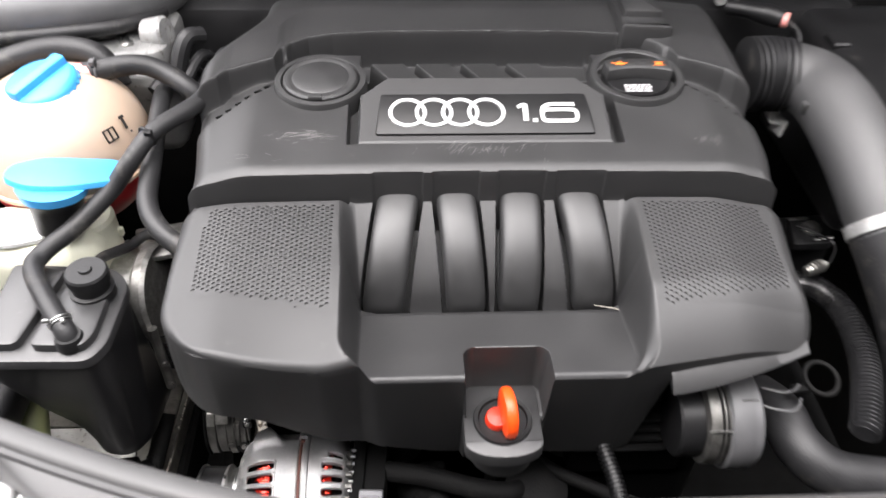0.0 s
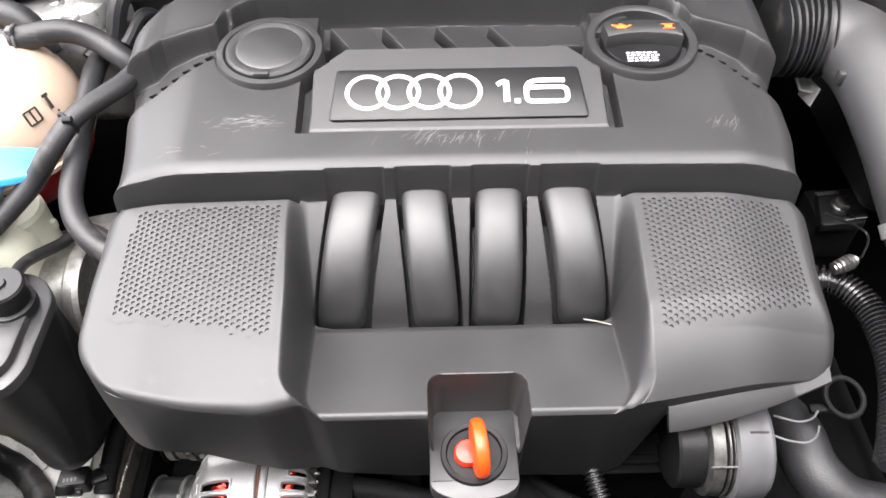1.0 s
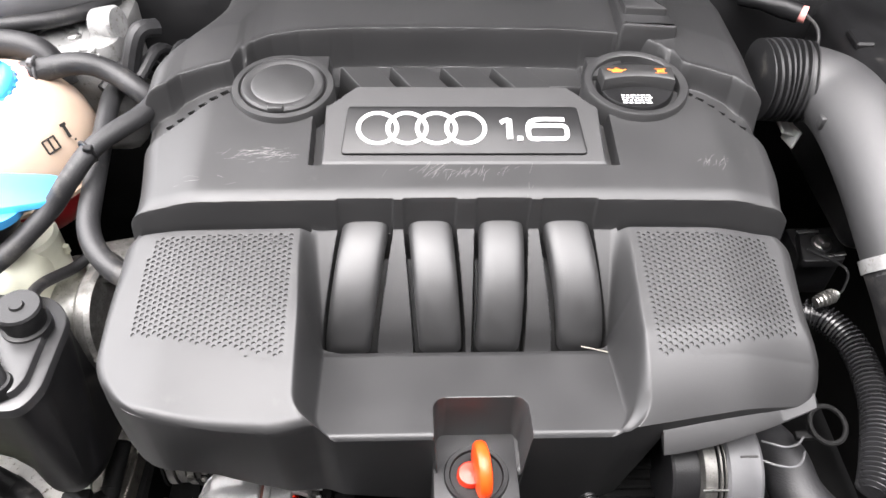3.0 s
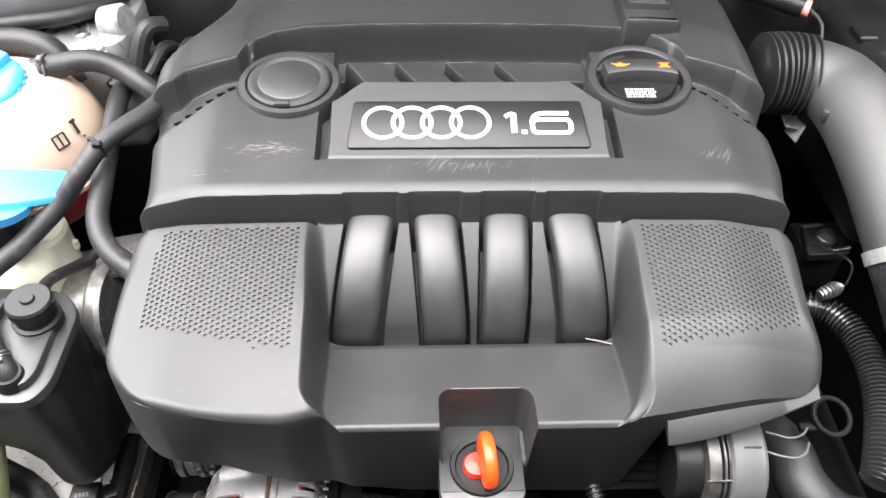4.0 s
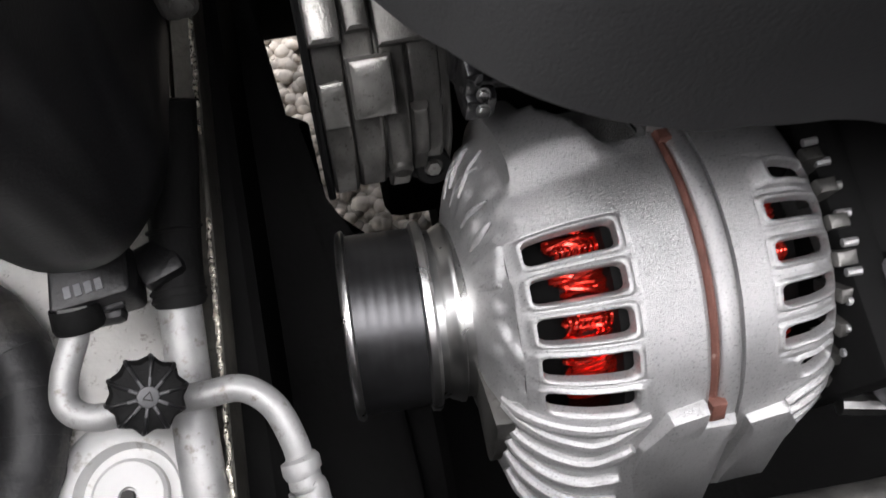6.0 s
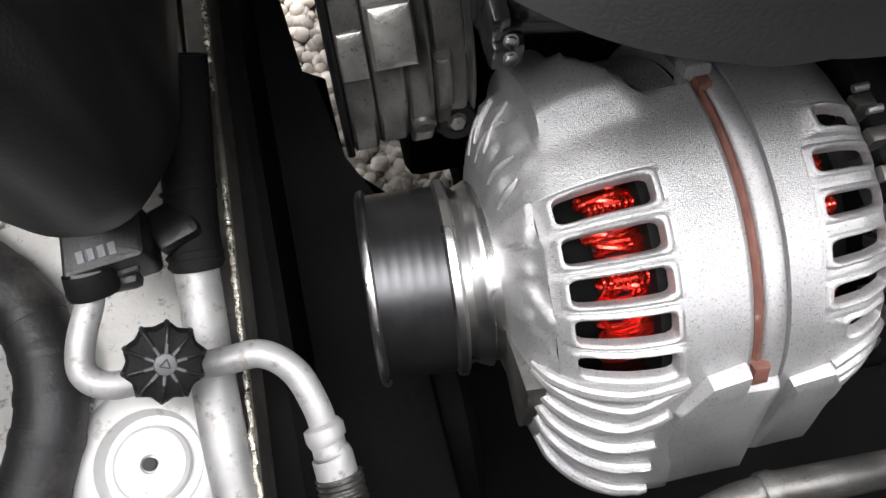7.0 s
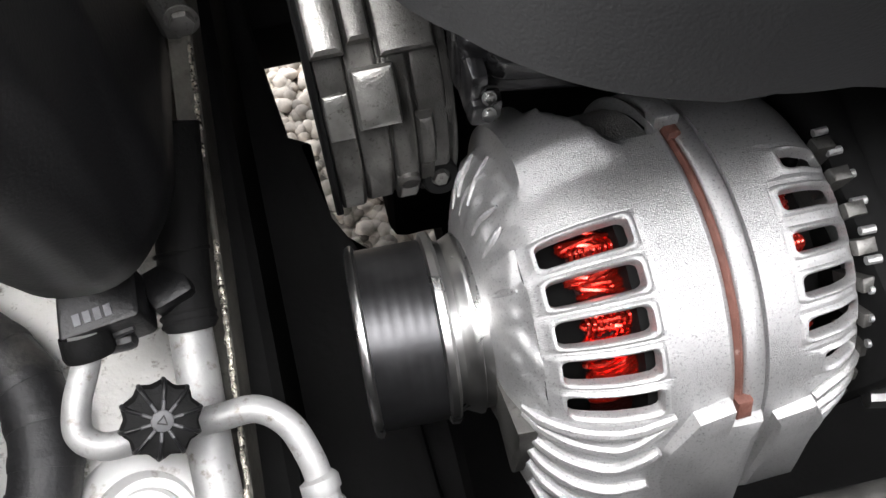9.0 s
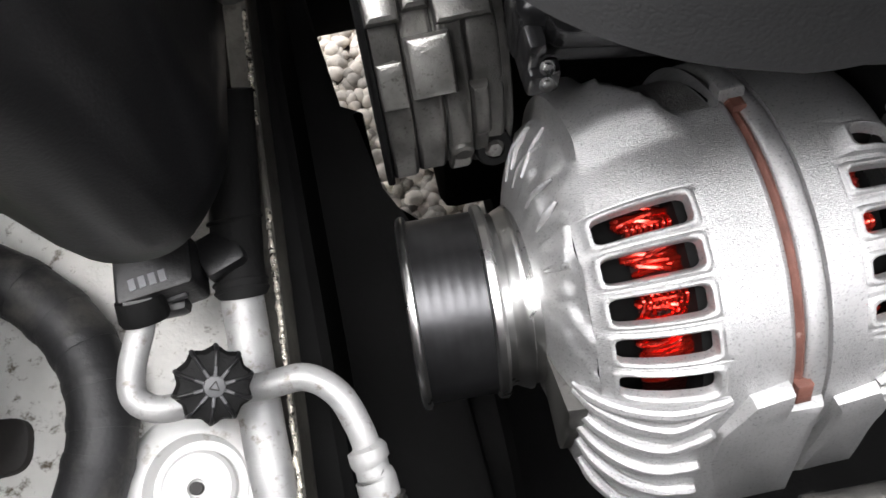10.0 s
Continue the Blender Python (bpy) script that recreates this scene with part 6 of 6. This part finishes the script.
# rear and inner stretch of the rail, darker and more mottled than the top
part("rail_side", plate([(-0.3262, 0.506), (-0.2945, 0.506), (-0.2945, 0.66), (-0.52, 0.66), (-0.52, 0.576), (-0.3322, 0.576)], 0.46, 0.5835, 0.006), "dark_rail", rail, "darker beige-grey stretch of the rail")
part("flange", join(rbox((-0.2832, 0.505, 0.591), (0.0026, 0.33, 0.026), 0.0008, 1, turn(0, 0, -2.0)), rbox((-0.2895, 0.505, 0.585), (0.013, 0.33, 0.004), 0.001, 1, turn(0, 0, -2.0))), "dark_rail", rail, "grimy welded flange")
random.seed(8)
edge = []
for k in range(46):
    y0 = 0.355 + 0.0062 * k
    if y0 > 0.50 and random.random() < 0.45:
        continue
    cxe = -0.2832 + (0.505 - y0) * -0.0349 + random.gauss(0, 0.0002)
    edge.append(tube([(cxe, y0, 0.6042), (cxe + random.gauss(0, 0.0002), y0 + 0.0032, 0.6044), (cxe, y0 + 0.0062, 0.6042)], [random.uniform(0.0005, 0.0011), random.uniform(0.0009, 0.0014), random.uniform(0.0005, 0.0010)], 8, 2))
part("bare_edge", join(*edge), "edge_glint", rail, "bright bare metal edge")
part("pressing", join(revolve([(0.0, 0.031), (0.004, 0.028), (0.0065, 0.022), (0.0065, 0.0195), (0.0045, 0.0185), (0.0005, 0.0175), (0.0005, 0.012)], (-0.326, 0.420, 0.584), (0, 0, 1), 48)), "paint", rail, "round pressed seat")
part("round_plug", revolve([(0.0, 0.0140), (0.004, 0.0138), (0.0052, 0.0125), (0.0056, 0.0035), (0.004, 0.003), (0.004, 0.0)], (-0.326, 0.420, 0.584), (0, 0, 1), 40), "paint", rail, "pale round plug with a centre hole")
# black pieces set on plug and rail paint the shade of two holes
part("plug_hole_shade", revolve([(0.0, 0.0024), (0.0068, 0.0024), (0.0068, 0.0)], (-0.326, 0.420, 0.584), (0, 0, 1), 16), "ink_and_hole", rail)
part("opening_shade", plate(rounded([(-0.420, 0.440), (-0.387, 0.440), (-0.385, 0.460), (-0.420, 0.464)], 0.008), 0.58, 0.5885, 0.001), "ink_and_hole", rail, "black plate painted as the shade of a hole in the rail")
loom = thing("wiring_loom", (-0.37, 0.46, 0.584), "thick taped black wiring loom lying on the rail", "wiring loom")
LOOM = [(-0.43, 0.535, 0.60), (-0.392, 0.515, 0.598), (-0.369, 0.494, 0.597), (-0.357, 0.471, 0.596), (-0.3555, 0.447, 0.595), (-0.364, 0.422, 0.593), (-0.385, 0.38, 0.59)]
part("core", tube(LOOM, 0.0124, 18, 8), "rubber", loom)
LINE = spline(LOOM, 8)
for k in range(6, 44, 5):
    part("tape_wrap", tube([LINE[k - 1], LINE[k], LINE[k + 1]], [0.0127, 0.0130, 0.0127], 18, 3), "rubber", loom)
# shroud between rail and engine; the gap's shade is in its near-black
shroud = thing("fan_shroud", (-0.265, 0.60, 0.22), "near-black shroud beside the chassis rail, gap shade in its colour", "shroud")
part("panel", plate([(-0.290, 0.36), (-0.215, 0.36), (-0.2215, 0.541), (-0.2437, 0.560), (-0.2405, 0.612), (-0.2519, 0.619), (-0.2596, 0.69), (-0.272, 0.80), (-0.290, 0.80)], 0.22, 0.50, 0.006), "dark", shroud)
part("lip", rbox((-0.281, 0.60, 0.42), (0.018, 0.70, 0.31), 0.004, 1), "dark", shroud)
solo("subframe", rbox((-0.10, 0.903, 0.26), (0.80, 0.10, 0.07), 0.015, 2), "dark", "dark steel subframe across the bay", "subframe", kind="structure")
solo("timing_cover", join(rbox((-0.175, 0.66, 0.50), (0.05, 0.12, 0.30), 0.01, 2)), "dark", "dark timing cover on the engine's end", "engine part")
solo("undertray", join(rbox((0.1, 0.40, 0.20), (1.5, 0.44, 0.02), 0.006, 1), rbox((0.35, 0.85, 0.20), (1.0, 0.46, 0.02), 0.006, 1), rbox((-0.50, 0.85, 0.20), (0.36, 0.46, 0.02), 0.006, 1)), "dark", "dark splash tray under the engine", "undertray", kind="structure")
drive = thing("drive_pulley", (-0.215, 0.44, 0.354), "dark crankshaft pulley low in the engine bay", "pulley")
part("rim", revolve([(-0.03, 0.040), (-0.03, 0.065), (-0.005, 0.066), (0, 0.06), (0, 0.040)], (-0.20, 0.44, 0.42), (1, 0, 0), 48), "dark", drive)
part("hub", revolve([(-0.028, 0.0), (-0.028, 0.041), (-0.006, 0.041), (-0.002, 0.02), (-0.002, 0.0)], (-0.20, 0.44, 0.42), (1, 0, 0), 40), "dark", drive)
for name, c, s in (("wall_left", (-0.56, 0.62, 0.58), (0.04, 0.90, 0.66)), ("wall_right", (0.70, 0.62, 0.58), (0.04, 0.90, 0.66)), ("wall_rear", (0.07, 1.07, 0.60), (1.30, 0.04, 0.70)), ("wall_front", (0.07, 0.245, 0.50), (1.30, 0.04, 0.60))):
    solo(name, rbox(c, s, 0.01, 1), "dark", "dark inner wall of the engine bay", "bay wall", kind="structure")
solo("bulkhead_lining", rbox((0.10, 0.97, 0.85), (0.9, 0.10, 0.16), 0.02, 2), "black", "black lining behind the engine", "lining", kind="structure")

# raised bonnet behind and above the engine
solo("bonnet", rbox((0.20, 0.935, 1.37), (1.24, 0.03, 0.90), 0.01, 1, turn(21)), "dark", "raised bonnet with a black inner lining", "bonnet", kind="structure")

# two unseen walls, added only to cut sky light from side and front
solo("side_blocker", rbox((2.3, 1.252, 1.3), (0.12, 3.7, 2.6), 0.01, 1), "wall", "unseen dark wall added beside the car to block low sky light", "wall", kind="structure")
solo("front_blocker", rbox((-0.32, -0.66, 1.3), (5.36, 0.12, 2.6), 0.01, 1), "wall", "unseen dark wall added behind the camera to block front sky light", "wall", kind="structure")

# ---- ground ----
solo("ground", ([(-30, -30, 0), (30, -30, 0), (30, 30, 0), (-30, 30, 0)], [(0, 1, 2, 3)]), "ground", "grey gravel ground under the car", "ground", kind="structure")


def gravel():
    bm = bmesh.new()
    bmesh.ops.create_icosphere(bm, subdivisions=2, radius=1.0)
    base = [v.co.copy() for v in bm.verts]
    bm.verts.index_update()
    faces = [tuple(v.index for v in f.verts) for f in bm.faces]
    bm.free()
    random.seed(5)
    V, F = [], []
    for k in range(2600):
        x, y = random.uniform(-0.42, -0.10), random.uniform(0.55, 1.15)
        r = random.uniform(0.006, 0.0118)
        s = Vector((r * random.uniform(0.8, 1.3), r * random.uniform(0.8, 1.2), r * random.uniform(0.55, 0.9)))
        q = Euler((random.uniform(-0.5, 0.5), random.uniform(-0.5, 0.5), random.uniform(0, 6.3))).to_matrix()
        z = random.uniform(0.002, 0.014)
        o, seed = len(V), Vector((random.random() * 50, random.random() * 50, 0))
        for p in base:
            d = p * (1 + 0.22 * noise.noise(p * 1.3 + seed))
            d = q @ Vector((d.x * s.x, d.y * s.y, d.z * s.z))
            V.append((x + d.x, y + d.y, z + d.z))
        F += [tuple(i + o for i in f) for f in faces]
    return V, F


solo("gravel", gravel(), "stone", "loose beige gravel stones on the ground", "gravel", kind="stuff", sharp=80)
